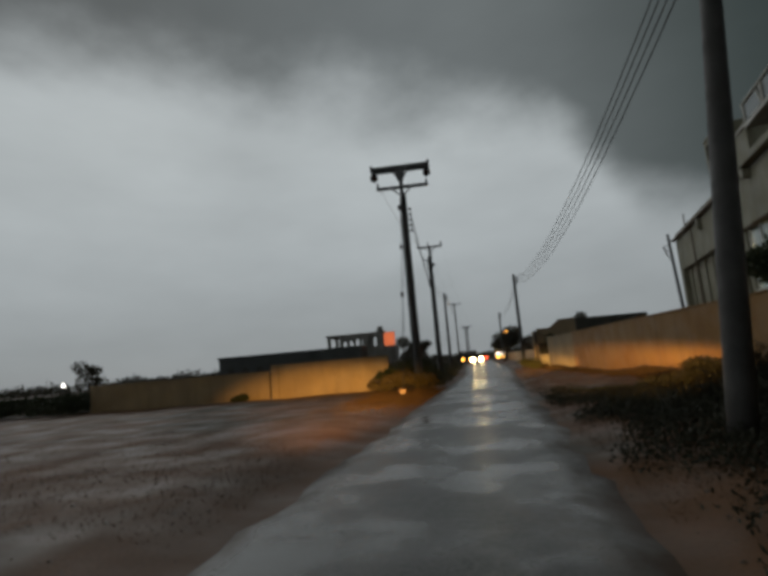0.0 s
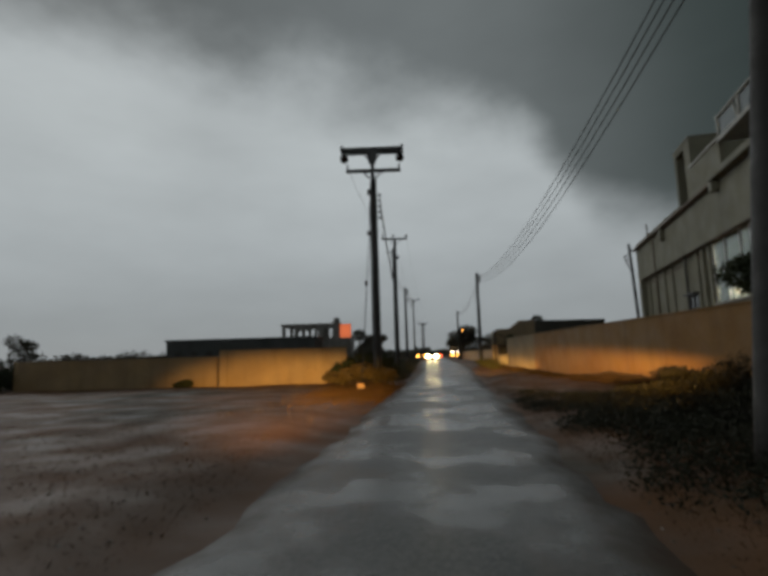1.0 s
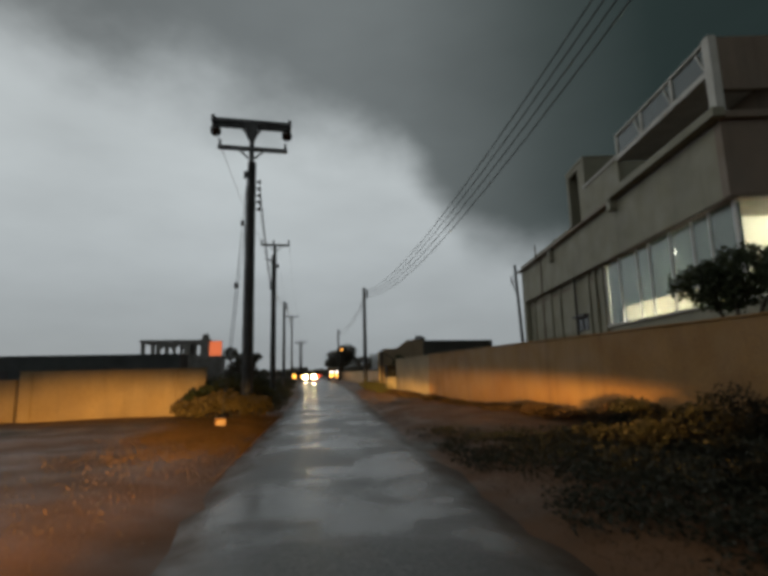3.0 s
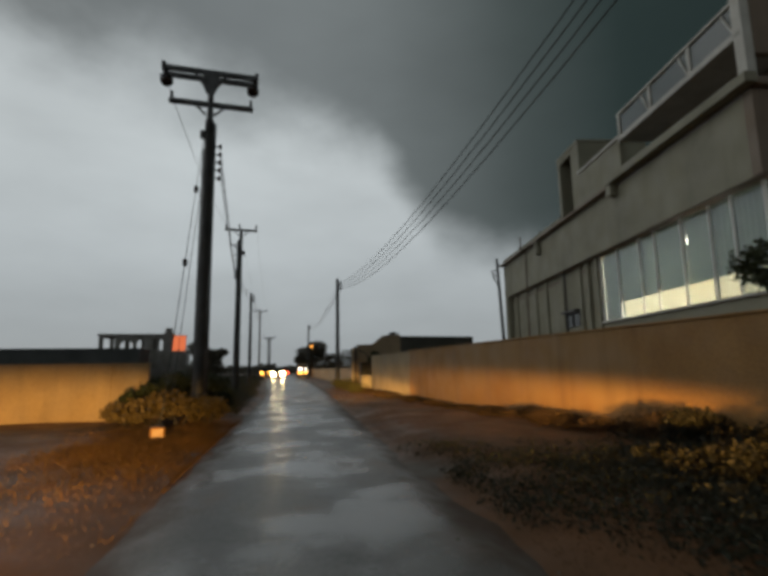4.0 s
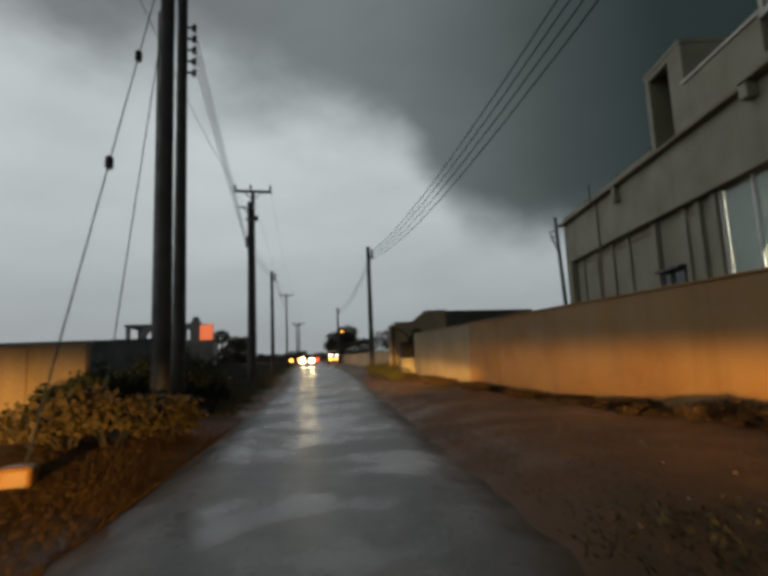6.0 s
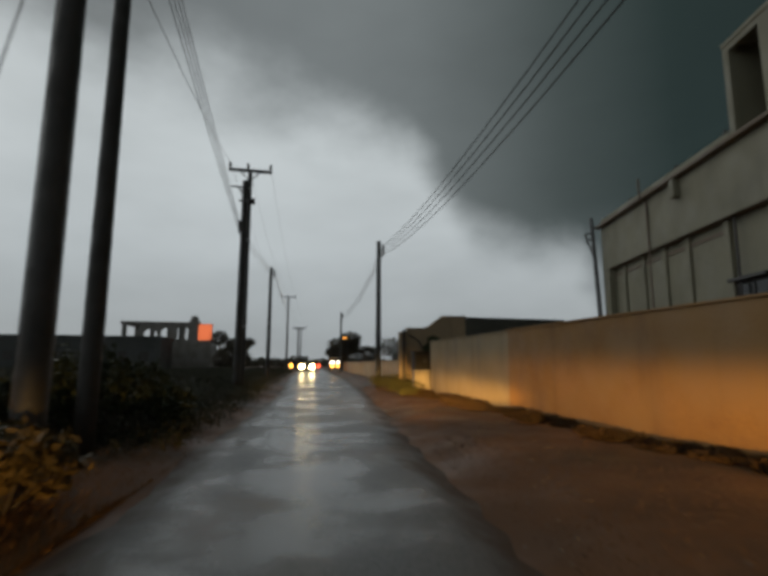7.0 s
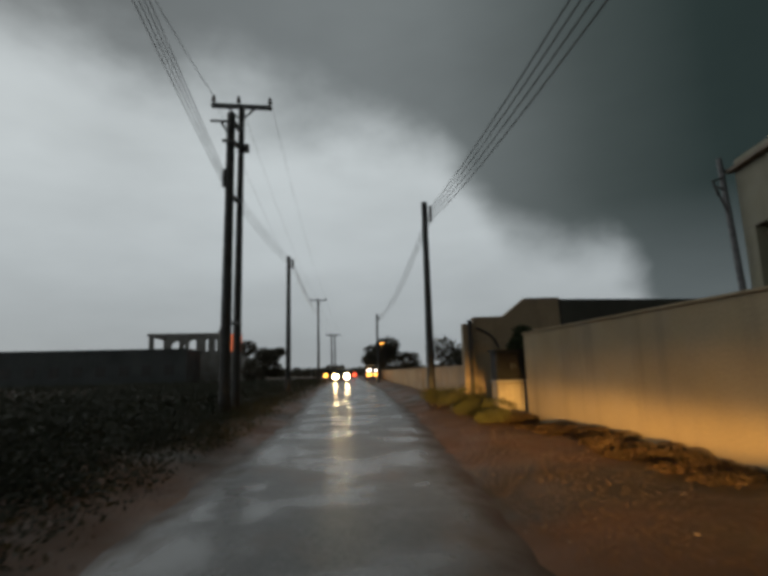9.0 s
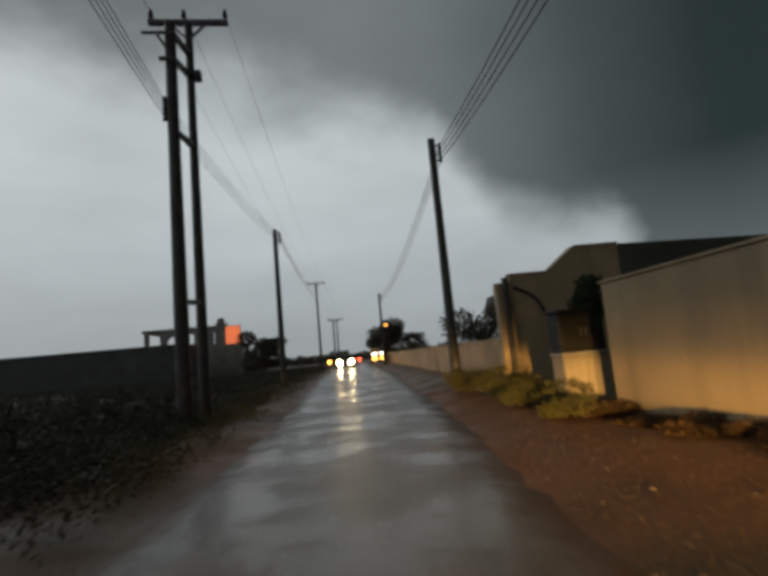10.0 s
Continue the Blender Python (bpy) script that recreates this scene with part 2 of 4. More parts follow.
ROOF = mat("dark_roof_sheet", (.08, .078, .062), (.055, .055, .045), 1.2, (.35, .6), 0.3, 20)
LEAF = mat("dark_leaves", (.032, .044, .020), (.055, .062, .028), 1.5, (.5, .7), 0.0, 20, shine=0.2)
LEAFDRY = mat("dry_weeds", (.14, .095, .036), (.085, .064, .025), 1.2, (.5, .7), 0.0, 20, shine=0.2)
FIELDLEAF = mat("field_scrub_leaves", (.050, .058, .038), (.068, .066, .042), 1.5, (.5, .7), 0.0, 20, shine=0.2)
# paler than the near leaves: rain haze put into the colour
FARLEAF = mat("hazed_far_leaves", (.105, .095, .070), (.12, .105, .078), 1.5, (.5, .7), 0.0, 20, shine=0.2)
STONE = mat("wet_stone", (.17, .12, .08), (.10, .072, .05), 4, (.3, .55), 0.2, 50)
DRYGRASS = mat("dry_orange_grass", (.19, .10, .034), (.11, .062, .026), 0.7, (.5, .7), 0.0, 20, shine=0.15)
# near-black: shade put into the leaves, for silhouettes before the lit wall
SCRUBLEAF = mat("shaded_scrub_leaves", (.015, .014, .007), (.022, .018, .009), 1.5, (.5, .7), 0.0, 20, shine=0.15)
BANKGRASS = mat("rusty_bank_weeds", (.062, .034, .014), (.042, .027, .012), 0.9, (.5, .7), 0.0, 20, shine=0.15)
GATEWEED = mat("yellow_green_weeds", (.085, .085, .022), (.06, .05, .018), 1.2, (.5, .7), 0.0, 20, shine=0.2)
DEADGRASS = mat("dead_wet_grass", (.085, .046, .02), (.055, .032, .015), 0.7, (.5, .7), 0.0, 20, shine=0.15)
BARK = mat("bark", (.06, .045, .032), (.035, .028, .02), 6, (.6, .9), 0.6, 45)
PANE = glass("window_glass", (.80, .88, .84), 0.03, 0.92)
RAILGLASS = glass("balustrade_glass", (.10, .13, .125), 0.18, 0.35)
CURTAIN = mat("grey_green_curtain", (.24, .275, .25), (.19, .22, .20), 5, (.7, .9), 0.1, 60)
LIT = glow("lit_ceiling_panel", (1.0, .95, .80), 100.0)
# lamplight on an orange wall, put in as emission
ORANGEGLOW = glow("orange_wall_glow", (.72, .16, .06), 1.0)
HEAD = glow("headlight_lens", (1.0, .74, .34), 60.0)
AMBERLAMP = glow("amber_lens", (1.0, .42, .06), 9.0)
REDLAMP = glow("red_lens", (1.0, .10, .04), 5.0)
WHITELAMP = glow("white_lens", (1.0, .97, .9), 9.0)
SODIUM = glow("sodium_lamp", (1.0, .40, .06), 5.0)
CARPAINT = mat("silver_car_paint", (.30, .30, .30), (.26, .26, .26), 2, (.2, .32), 0.0, 60, metal=.5, coat=.8)
CARDARK = mat("dark_car_paint", (.05, .05, .055), (.04, .04, .045), 2, (.2, .32), 0.0, 60, metal=.3, coat=.8)
CARGLASS = mat("tinted_car_glass", (.015, .018, .018), (.02, .022, .022), 2, (.05, .1), 0.0, 60)
RUBBER = mat("tyre_rubber", (.015, .015, .015), (.022, .021, .02), 9, (.7, .9), 0.3, 60)
RIM = mat("alloy", (.35, .35, .35), (.28, .28, .28), 6, (.25, .4), 0.0, 60, metal=.9)

# ---- building blocks ----


def mesh_of(name, bm, material):
    me = bpy.data.meshes.new(name)
    bm.normal_update()
    bm.to_mesh(me)
    bm.free()
    me.materials.append(material)
    return me


def part(name, bm, material, parent=None, label="", smooth=False):
    ob = new(name, mesh_of(name, bm, material))
    if smooth:
        for p in ob.data.polygons:
            p.use_smooth = True
    if parent is not None:
        ob.parent = parent
    if label:
        ob["label"] = label
    return ob


def thing(name, m, label, category, group="", kind=""):
    ob = new(name)
    ob.empty_display_size = 0.2
    ob.matrix_world = m
    return tagged(ob, label, category, group, kind)


def box(bm, x0, x1, y0, y1, z0, z1, bevel=0.0):
    vs = [bm.verts.new((x, y, z)) for x in (x0, x1) for y in (y0, y1) for z in (z0, z1)]
    fs = [bm.faces.new([vs[i] for i in f]) for f in
          ((0, 1, 3, 2), (4, 6, 7, 5), (0, 4, 5, 1), (2, 3, 7, 6), (0, 2, 6, 4), (1, 5, 7, 3))]
    if bevel:
        es = list({e for f in fs for e in f.edges})
        bmesh.ops.bevel(bm, geom=es, offset=bevel, segments=2, affect="EDGES", profile=0.5)
    return bm


def boxes(*rows, bevel=0.0):
    bm = bmesh.new()
    for r in rows:
        box(bm, *r, bevel=bevel)
    return bm


def rod(bm, a, b, ra, rb=None, n=10):
    """A tapered round bar from a to b."""
    a, b = Vector(a), Vector(b)
    rb = ra if rb is None else rb
    q = (b - a).to_track_quat("Z", "Y").to_matrix()
    rings = []
    for c, r in ((a, ra), (b, rb)):
        rings.append([bm.verts.new(c + q @ Vector((r * math.cos(2 * math.pi * k / n), r * math.sin(2 * math.pi * k / n), 0)))
                      for k in range(n)])
    for k in range(n):
        bm.faces.new((rings[0][k], rings[0][(k + 1) % n], rings[1][(k + 1) % n], rings[1][k]))
    bm.faces.new(rings[0][::-1])
    bm.faces.new(rings[1])
    return bm


def rods(*rows, n=10):
    bm = bmesh.new()
    for r in rows:
        rod(bm, *r, n=n)
    return bm


def bar(bm, a, b, w, h):
    """A square bar from a to b."""
    a, b = Vector(a), Vector(b)
    q = (b - a).to_track_quat("Z", "Y").to_matrix()
    c = [[bm.verts.new(p + q @ Vector((x * w / 2, y * h / 2, 0))) for x, y in ((-1, -1), (1, -1), (1, 1), (-1, 1))] for p in (a, b)]
    for k in range(4):
        bm.faces.new((c[0][k], c[0][(k + 1) % 4], c[1][(k + 1) % 4], c[1][k]))
    bm.faces.new(c[0][::-1])
    bm.faces.new(c[1])
    return bm


def lathe(bm, profile, n=12, at=(0, 0, 0), axis=None):
    """Turns (radius, height) pairs about a vertical line, or about axis."""
    q = Vector(axis).to_track_quat("Z", "Y").to_matrix() if axis else Matrix.Identity(3)
    at = Vector(at)
    rings = [[bm.verts.new(at + q @ Vector((r * math.cos(2 * math.pi * k / n), r * math.sin(2 * math.pi * k / n), z)))
              for k in range(n)] for r, z in profile]
    for a, b in zip(rings, rings[1:]):
        for k in range(n):
            bm.faces.new((a[k], a[(k + 1) % n], b[(k + 1) % n], b[k]))
    bm.faces.new(rings[0][::-1])
    bm.faces.new(rings[-1])
    return bm


def extrude(bm, outline, y0, y1):
    """A prism: the outline (x, z) drawn from y0 to y1."""
    a = [bm.verts.new((x, y0, z)) for x, z in outline]
    b = [bm.verts.new((x, y1, z)) for x, z in outline]
    n = len(a)
    bm.faces.new(a)
    bm.faces.new(b[::-1])
    for k in range(n):
        bm.faces.new((a[k], b[k], b[(k + 1) % n], a[(k + 1) % n]))
    return bm


def quads(name, corners, material, parent=None):
    """One mesh of loose four-cornered leaves from an array n x 4 x 3."""
    n = len(corners)
    me = bpy.data.meshes.new(name)
    me.from_pydata(corners.reshape(-1, 3).tolist(), [], np.arange(4 * n).reshape(n, 4).tolist())
    me.materials.append(material)
    ob = new(name, me)
    if parent is not None:
        ob.parent = parent
    return ob


def leaf_quads(points, size, rng, flat=0.0):
    n = len(points)
    u = rng.normal(size=(n, 3))
    u[:, 2] *= 1 - flat
    u /= np.linalg.norm(u, axis=1)[:, None] + 1e-9
    v = np.cross(u, rng.normal(size=(n, 3)))
    v /= np.linalg.norm(v, axis=1)[:, None] + 1e-9
    s = size * rng.uniform(0.55, 1.35, (n, 1))
    return np.stack([points - u * s, points + v * s * 0.42, points + u * s, points - v * s * 0.42], 1)


def blob_points(blobs, n, rng):
    """Points in the outer shell of ellipsoids (cx, cy, cz, rx, ry, rz)."""
    blobs = np.asarray(blobs, float)
    weight = (blobs[:, 3:].prod(1)) ** (2 / 3)
    pick = rng.choice(len(blobs), n, p=weight / weight.sum())
    d = rng.normal(size=(n, 3))
    d /= np.linalg.norm(d, axis=1)[:, None]
    r = rng.uniform(0.35, 1.0, (n, 1)) ** 0.5
    r *= 1 + 0.22 * np.sin(d[:, :1] * 9 + pick[:, None]) * np.sin(d[:, 1:2] * 8 + 2 * pick[:, None])
    return blobs[pick, :3] + d * r * blobs[pick, 3:]


def road_mid(y):
    """The lane's centre line; it bends a little towards the field past the gate."""
    return np.minimum(-1.29 + 0.107 * y, 0.04 + 0.07 * y)


def road_half(y):
    """Half the lane's width: a single track here, wider further on."""
    return np.interp(y, (-30, 26, 36, 60), (1.42, 1.45, 1.72, 2.2))


# ---- ground and road ----


def wave(x, y, seed):
    r = np.random.default_rng(seed)
    z = 0 * x
    for k in range(14):
        f, a = r.uniform(0.25, 2.6), r.uniform(0, 6.28)
        z = z + np.sin(f * (x * math.cos(a) + y * math.sin(a)) + r.uniform(0, 6.28)) / (1 + f)
    return z / 4


def ground_height(x, y):
    d = np.abs(x - road_mid(y))
    bank = np.clip((d - road_half(y) + .05) / 1.0, 0, 1)
    bank = bank * bank * (3 - 2 * bank)
    return -0.05 + 0.13 * bank + 0.05 * bank * wave(x, y, 3)


def axis(dense_lo, dense_hi, step, far_lo, far_hi):
    mid = np.arange(dense_lo, dense_hi + step / 2, step)
    grow = lambda a, b: a + np.sign(b - a) * np.geomspace(step, abs(b - a), 22)
    return np.unique(np.concatenate([grow(dense_lo, far_lo), mid, grow(dense_hi, far_hi)]))


gx, gy = axis(-16, 14, 0.3, -1400, 1400), axis(-8, 70, 0.5, -60, 2500)
X, Y = np.meshgrid(gx, gy, indexing="ij")
Z = ground_height(X, Y)
ni, nj = X.shape
idx = np.arange(ni * nj).reshape(ni, nj)
me = bpy.data.meshes.new("ground")
me.from_pydata(np.stack([X, Y, Z], -1).reshape(-1, 3).tolist(), [],
               np.stack([idx[:-1, :-1], idx[1:, :-1], idx[1:, 1:], idx[:-1, 1:]], -1).reshape(-1, 4).tolist())
me.materials.append(EARTH)
for p in me.polygons:
    p.use_smooth = True
tagged(new("ground", me), "wet reddish earth with patches of weeds beside the road", "ground", kind="structure")

ys = np.concatenate([np.arange(-30, 90, 0.4), np.arange(90, 700, 6.0)])
rng = np.random.default_rng(5)
rag_l, rag_r = (np.convolve(rng.normal(0, .08, len(ys)), np.ones(11) / 4, "same") + rng.normal(0, .05, len(ys)) for k in range(2))
cross = np.array([-1, -.75, -.4, 0, .4, .75, 1])
rows = []
for k, y in enumerate(ys):
    for c in cross:
        half = road_half(y) + (rag_l[k] if c < 0 else rag_r[k])
        z = 0.012 * (1 - c * c) - (0.05 if abs(c) == 1 else 0)
        rows.append((road_mid(y) + c * half, y, z))
n = len(cross)
me = bpy.data.meshes.new("road")
me.from_pydata(rows, [], [(k * n + c, k * n + c + 1, (k + 1) * n + c + 1, (k + 1) * n + c) for k in range(len(ys) - 1) for c in range(n - 1)])
me.materials.append(ROAD)
for p in me.polygons:
    p.use_smooth = True
tagged(new("road", me), "narrow wet asphalt road with puddles and muddy edges", "road", kind="structure")

# ---- walls along the road ----


def run_wall(name, a, b, h, thick, material, label, cap=0.05, piers=()):
    """A plastered wall from a to b with a slightly wider coping, and piers at the given distances along it."""
    a, b = Vector((*a, 0)), Vector((*b, 0))
    along = (b - a)
    length = along.length
    ob = tagged(part(name, boxes((-thick / 2, thick / 2, 0, length, -0.2, h), bevel=0.012), material), label, "wall", kind="structure")
    ob.matrix_world = Matrix.Translation(a) @ Matrix.Rotation(math.atan2(along.y, along.x) - math.pi / 2, 4, "Z")
    if cap:
        part("coping", boxes((-thick / 2 - .03, thick / 2 + .03, -.03, length + .03, h + .002, h + cap), bevel=0.01), material, ob)
    for d in piers:
        part("pier", boxes((-thick / 2 - .035, thick / 2 + .035, d - .16, d + .16, -0.2, h - .02), bevel=0.01), material, ob)
    return ob


run_wall("wall_right", (5.9, -10.0), (5.9, 26.1), 1.86, 0.2, YARD, "long ochre rendered boundary wall, rain-streaked", 0.04)
run_wall("wall_right_far", (5.93, 26.12), (5.93, 32.05), 1.84, 0.2, PLASTER, "paler beige stretch of boundary wall, rain-streaked", 0.04)
run_wall("wall_lane", (6.55, 37.5), (11.6, 96.0), 1.25, 0.18, LANEWALL, "low tan rendered wall along the lane", 0.04, (0.2, 12, 24, 36, 48))
run_wall("wall_field", (-7.6, 21.15), (-2.72, 21.05), 1.42, 0.2, GARDEN, "ochre rendered garden wall beside the field", 0.03, (0.15, 3.9))
run_wall("wall_field_low", (-15.8, 21.4), (-7.75, 21.25), 1.2, 0.2, GARDEN, "lower stretch of ochre garden wall", 0.03)

# ---- poles and lines ----


def pin_insulator(parent, at, up=(0, 0, 1), s=1.0):
    bm = lathe(bmesh.new(), [(.018 * s, 0), (.018 * s, .06 * s), (.055 * s, .07 * s), (.06 * s, .10 * s), (.035 * s, .12 * s),
                             (.05 * s, .14 * s), (.05 * s, .17 * s), (.03 * s, .20 * s), (.035 * s, .23 * s), (.012 * s, .25 * s)], 10, at, up)
    return part("insulator", bm, CERAMIC, parent, smooth=True)


def shaft(parent, x, y, h, base=.17, top=.12, name="shaft"):
    bm = bmesh.new()
    steps = 9
    prof = [(base + (top - base) * k / steps + .004 * math.sin(7 * k), -0.3 + (h + .3) * k / steps) for k in range(steps + 1)]
    lathe(bm, prof + [(top * .8, h + .02)], 14, (x, y, 0))
    return part(name, bm, TIMBER, parent, smooth=True)


def stack(parent, x, y, tops, side, reach=.13):
    """Reel insulators one above another on a short bracket."""
    for z in tops:
        part("bracket", boxes((min(x, x + side * reach), max(x, x + side * reach), y - .02, y + .02, z - .015, z + .015)), STEEL, parent)
        bm = lathe(bmesh.new(), [(.045, -.06), (.05, -.035), (.03, -.01), (.03, .01), (.05, .035), (.045, .06)], 10, (x + side * reach, y, z))
        part("insulator", bm, CERAMIC, parent, smooth=True)


def line_pole(name, x, y, h, side, label, stacked=4, group="poles along the lane", gap=.14):
    ob = thing(name, pose(x, y, 0), label, "utility pole", group)
    shaft(ob, 0, 0, h, .14, .10)
    stack(ob, side * .09, 0, [h - .15 - gap * k for k in range(stacked)], side)
    part("cap", lathe(bmesh.new(), [(.105, 0), (.105, .03), (.03, .06)], 12, (0, 0, h)), STEEL, ob)
    return ob


def t_pole(name, x, y, h, arm, label):
    ob = thing(name, pose(x, y, 0), label, "utility pole", "poles along the lane")
    shaft(ob, 0, 0, h - .05, .15, .10)
    part("crossarm", boxes((-arm / 2, arm / 2, -.05, .05, h - .06, h + .06), bevel=.01), STEEL, ob)
    for s in (-1, 1):
        part("brace", bar(bmesh.new(), (s * .45, -.04, h - .05), (s * .06, -.04, h - .5), .05, .03), STEEL, ob)
        pin_insulator(ob, (s * (arm / 2 - .06), 0, h + .06))
    pin_insulator(ob, (-.1, 0, h + .06))
    return ob


# the strain pole by the field wall: two shafts, one behind the other
first = thing("utility_pole", pose(-1.52, 20.55, 0), "pair of dark tarred poles carrying a framed double crossarm", "utility pole", "poles along the lane")
shaft(first, 0, 0, 7.78, .14, .114)
part("mast_tube", rods(((0, 0, 7.5), (0, 0, 9.05), .082, .075), n=14), STEEL, first)
shaft(first, .0, 1.45, 8.4, .12, .098)
part("crossarm", boxes((-1.19, 1.19, -.22, -.12, 9.0, 9.13), (-1.19, 1.19, .12, .22, 9.0, 9.13), (-1.17, -1.05, -.1, .1, 9.0, 9.1),
                       (1.05, 1.17, -.1, .1, 9.0, 9.1), bevel=.008), STEEL, first)
part("lower_bar", boxes((-1.03, 1.10, -.07, .07, 8.19, 8.30), bevel=.008), STEEL, first)
bm = bmesh.new()
extrude(bm, [(-.20, 8.99), (.20, 8.99), (.17, 8.60), (.10, 8.42), (-.10, 8.42), (-.17, 8.60)], -.235, -.222)
part("gusset_plate", bm, STEEL, first)
for s, reach in ((-1, 1.08), (1, 1.08)):
    part("tie_rod", bar(bmesh.new(), (s * .30, -.17, 8.86), (s * reach, -.17, 8.86), .05, .05), STEEL, first)
    part("brace", bar(bmesh.new(), (s * .40, -.20, 8.99), (s * .13, -.20, 8.62), .07, .05), STEEL, first)
    part("lower_brace", bar(bmesh.new(), (s * .40, -.09, 8.19), (s * .10, -.09, 7.90), .06, .045), STEEL, first)
    part("end_cap", boxes((s * 1.17 - .05, s * 1.17 + .05, -.24, .24, 9.0, 9.2), bevel=.01), STEEL, first)
for s in (-1, 1):
    part("hanger", bar(bmesh.new(), (s * 1.08, -.16, 9.02), (s * 1.08, -.16, 8.78), .06, .05), STEEL, first)
    part("upstand", bar(bmesh.new(), (s * 1.0 + .035, 0, 8.24), (s * 1.0 + .035, 0, 8.50), .07, .06), STEEL, first)
    bm = lathe(bmesh.new(), [(.03, -.02), (.12, 0), (.16, .05), (.07, .08), (.16, .13), (.07, .16), (.145, .21), (.06, .25), (.02, .30)], 16,
               (s * 1.08, -.10, 8.68), (0, -1, 0))
    part("strain_insulator", bm, CERAMIC, first, smooth=True)
    part("clamp_arm", bar(bmesh.new(), (s * 1.08, -.38, 8.68), (s * 1.08 - .12, -.46, 8.66), .035, .035), STEEL, first)
stack(first, .085, 1.45, [7.72 - .241 * k for k in range(5)], 1, .14)
part("junction_box", boxes((-.22, -.11, -.08, .08, 7.28, 7.48), bevel=.015), BLACKSTEEL, first)
part("pipe", rods(((-.158, .02, 0), (-.135, .02, 7.0), .018), n=8), BLACKSTEEL, first)

# the second pair further along
second = thing("utility_pole", pose(-.64, 36.78, 0), "pair of tarred poles braced together under one crossarm", "utility pole", "poles along the lane")
shaft(second, 0, 0, 9.2, .12, .09)
shaft(second, -.09, -1.33, 8.3, .145, .112)
part("crossarm", boxes((-.9, .9, -.06, .06, 9.2, 9.32), bevel=.01), STEEL, second)
for s in (-1, 1):
    part("brace", bar(bmesh.new(), (s * .42, -.05, 9.2), (s * .05, -.07, 8.82), .06, .04), STEEL, second)
for x in (-.84, -.1, .84):
    pin_insulator(second, (x, 0, 9.32), s=1.15)
for lo, hi in ((8.40, 8.18), (7.86, 7.60), (6.18, 6.0), (2.6, 2.5)):
    part("brace", bar(bmesh.new(), (-.09, -1.22, hi), (0, -.1, lo), .10, .10), TIMBER, second)
part("side_arm", boxes((-.62, -.02, -1.45, -1.40, 8.0, 8.05)), STEEL, second)
part("side_arm", boxes((-.30, -.02, -1.46, -1.38, 7.43, 7.49)), STEEL, second)
part("side_brace", bar(bmesh.new(), (-.34, -1.42, 8.01), (-.17, -1.42, 7.72), .07, .05), STEEL, second)
part("junction_box", boxes((.08, .24, -.1, .1, 7.8, 8.02), bevel=.015), BLACKSTEEL, second)
stack(second, -.19, -1.33, [6.62, 6.49, 6.36, 6.23], -1, .06)

line_pole("utility_pole", .27, 48.7, 7.28, 1, "slim dark timber pole with stacked insulators")
t_pole("utility_pole", 2.28, 81.4, 9.6, 1.9, "tall timber pole with a steel crossarm")
t_pole("utility_pole", 4.55, 100.0, 6.75, 1.7, "timber pole with a short crossarm")
t_pole("utility_pole", 5.6, 112.0, 7.7, 2.2, "timber pole with a wide crossarm")
near = line_pole("utility_pole", 2.30, 6.1, 7.1, 1, "dark timber pole leaning beside the road", gap=.25)
near.matrix_world = pose(2.30, 6.1, 0, 0, 6.0, 0)
line_pole("utility_pole", 5.29, 38.24, 6.8, 1, "slim dark timber pole with stacked insulators")
line_pole("utility_pole", 8.1, 73.0, 6.9, 1, "slim dark timber pole with stacked insulators")


def cable(a, b, sag, r=.009, name="overhead_wire", label="black overhead wire strung between two poles", group="overhead wires"):
    a, b = Vector(a), Vector(b)
    pts = [a.lerp(b, k / 14) - Vector((0, 0, sag * 4 * (k / 14) * (1 - k / 14))) for k in range(15)]
    bm = bmesh.new()
    rings = []
    q = (b - a).to_track_quat("Z", "Y").to_matrix()
    for p in pts:
        rings.append([bm.verts.new(p + q @ Vector((r * math.cos(1.2566 * k), r * math.sin(1.2566 * k), 0))) for k in range(5)])
    for c, d in zip(rings, rings[1:]):
        for k in range(5):
            bm.faces.new((c[k], c[(k + 1) % 5], d[(k + 1) % 5], d[k]))
    return tagged(part(name, bm, CABLE), label, "overhead wire", group)


for k in range(4):
    cable((3.24 - .015 * k, 6.1, 6.95 - .25 * k), (5.51, 38.24, 6.65 - .14 * k), 1.06 + .045 * k, .012)
    cable((.2, -27, 6.9 - .14 * k), (3.24 - .015 * k, 6.1, 6.95 - .25 * k), .9, .012)
    cable((5.51, 38.24, 6.65 - .14 * k), (8.32, 73.0, 6.75 - .14 * k), .6 + .04 * k)
    cable((-1.295, 22.0, 7.72 - .241 * k), (-.89, 35.45, 6.62 - .13 * k), .08)
    cable((-.89, 35.45, 6.62 - .13 * k), (.49, 48.7, 7.13 - .14 * k), .25, .007)
    cable((.49, 48.7, 7.13 - .14 * k), (2.4, 81.4, 8.2 - .2 * k), .5)
for xa, xb, xc in ((-1.05, -.84, -.89), (0, -.1, -.1), (1.05, .84, .89)):
    if xa < 0:
        cable((-1.52 + xa, 20.6, 8.62), (-.64 + xb, 36.78, 9.56), .35, .009)
    cable((-.64 + xb, 36.78, 9.56), (2.28 + xc, 81.4, 9.9), .9, .005)
    cable((2.28 + xc, 81.4, 9.9), (5.6 + xc, 112.0, 7.95), .5)
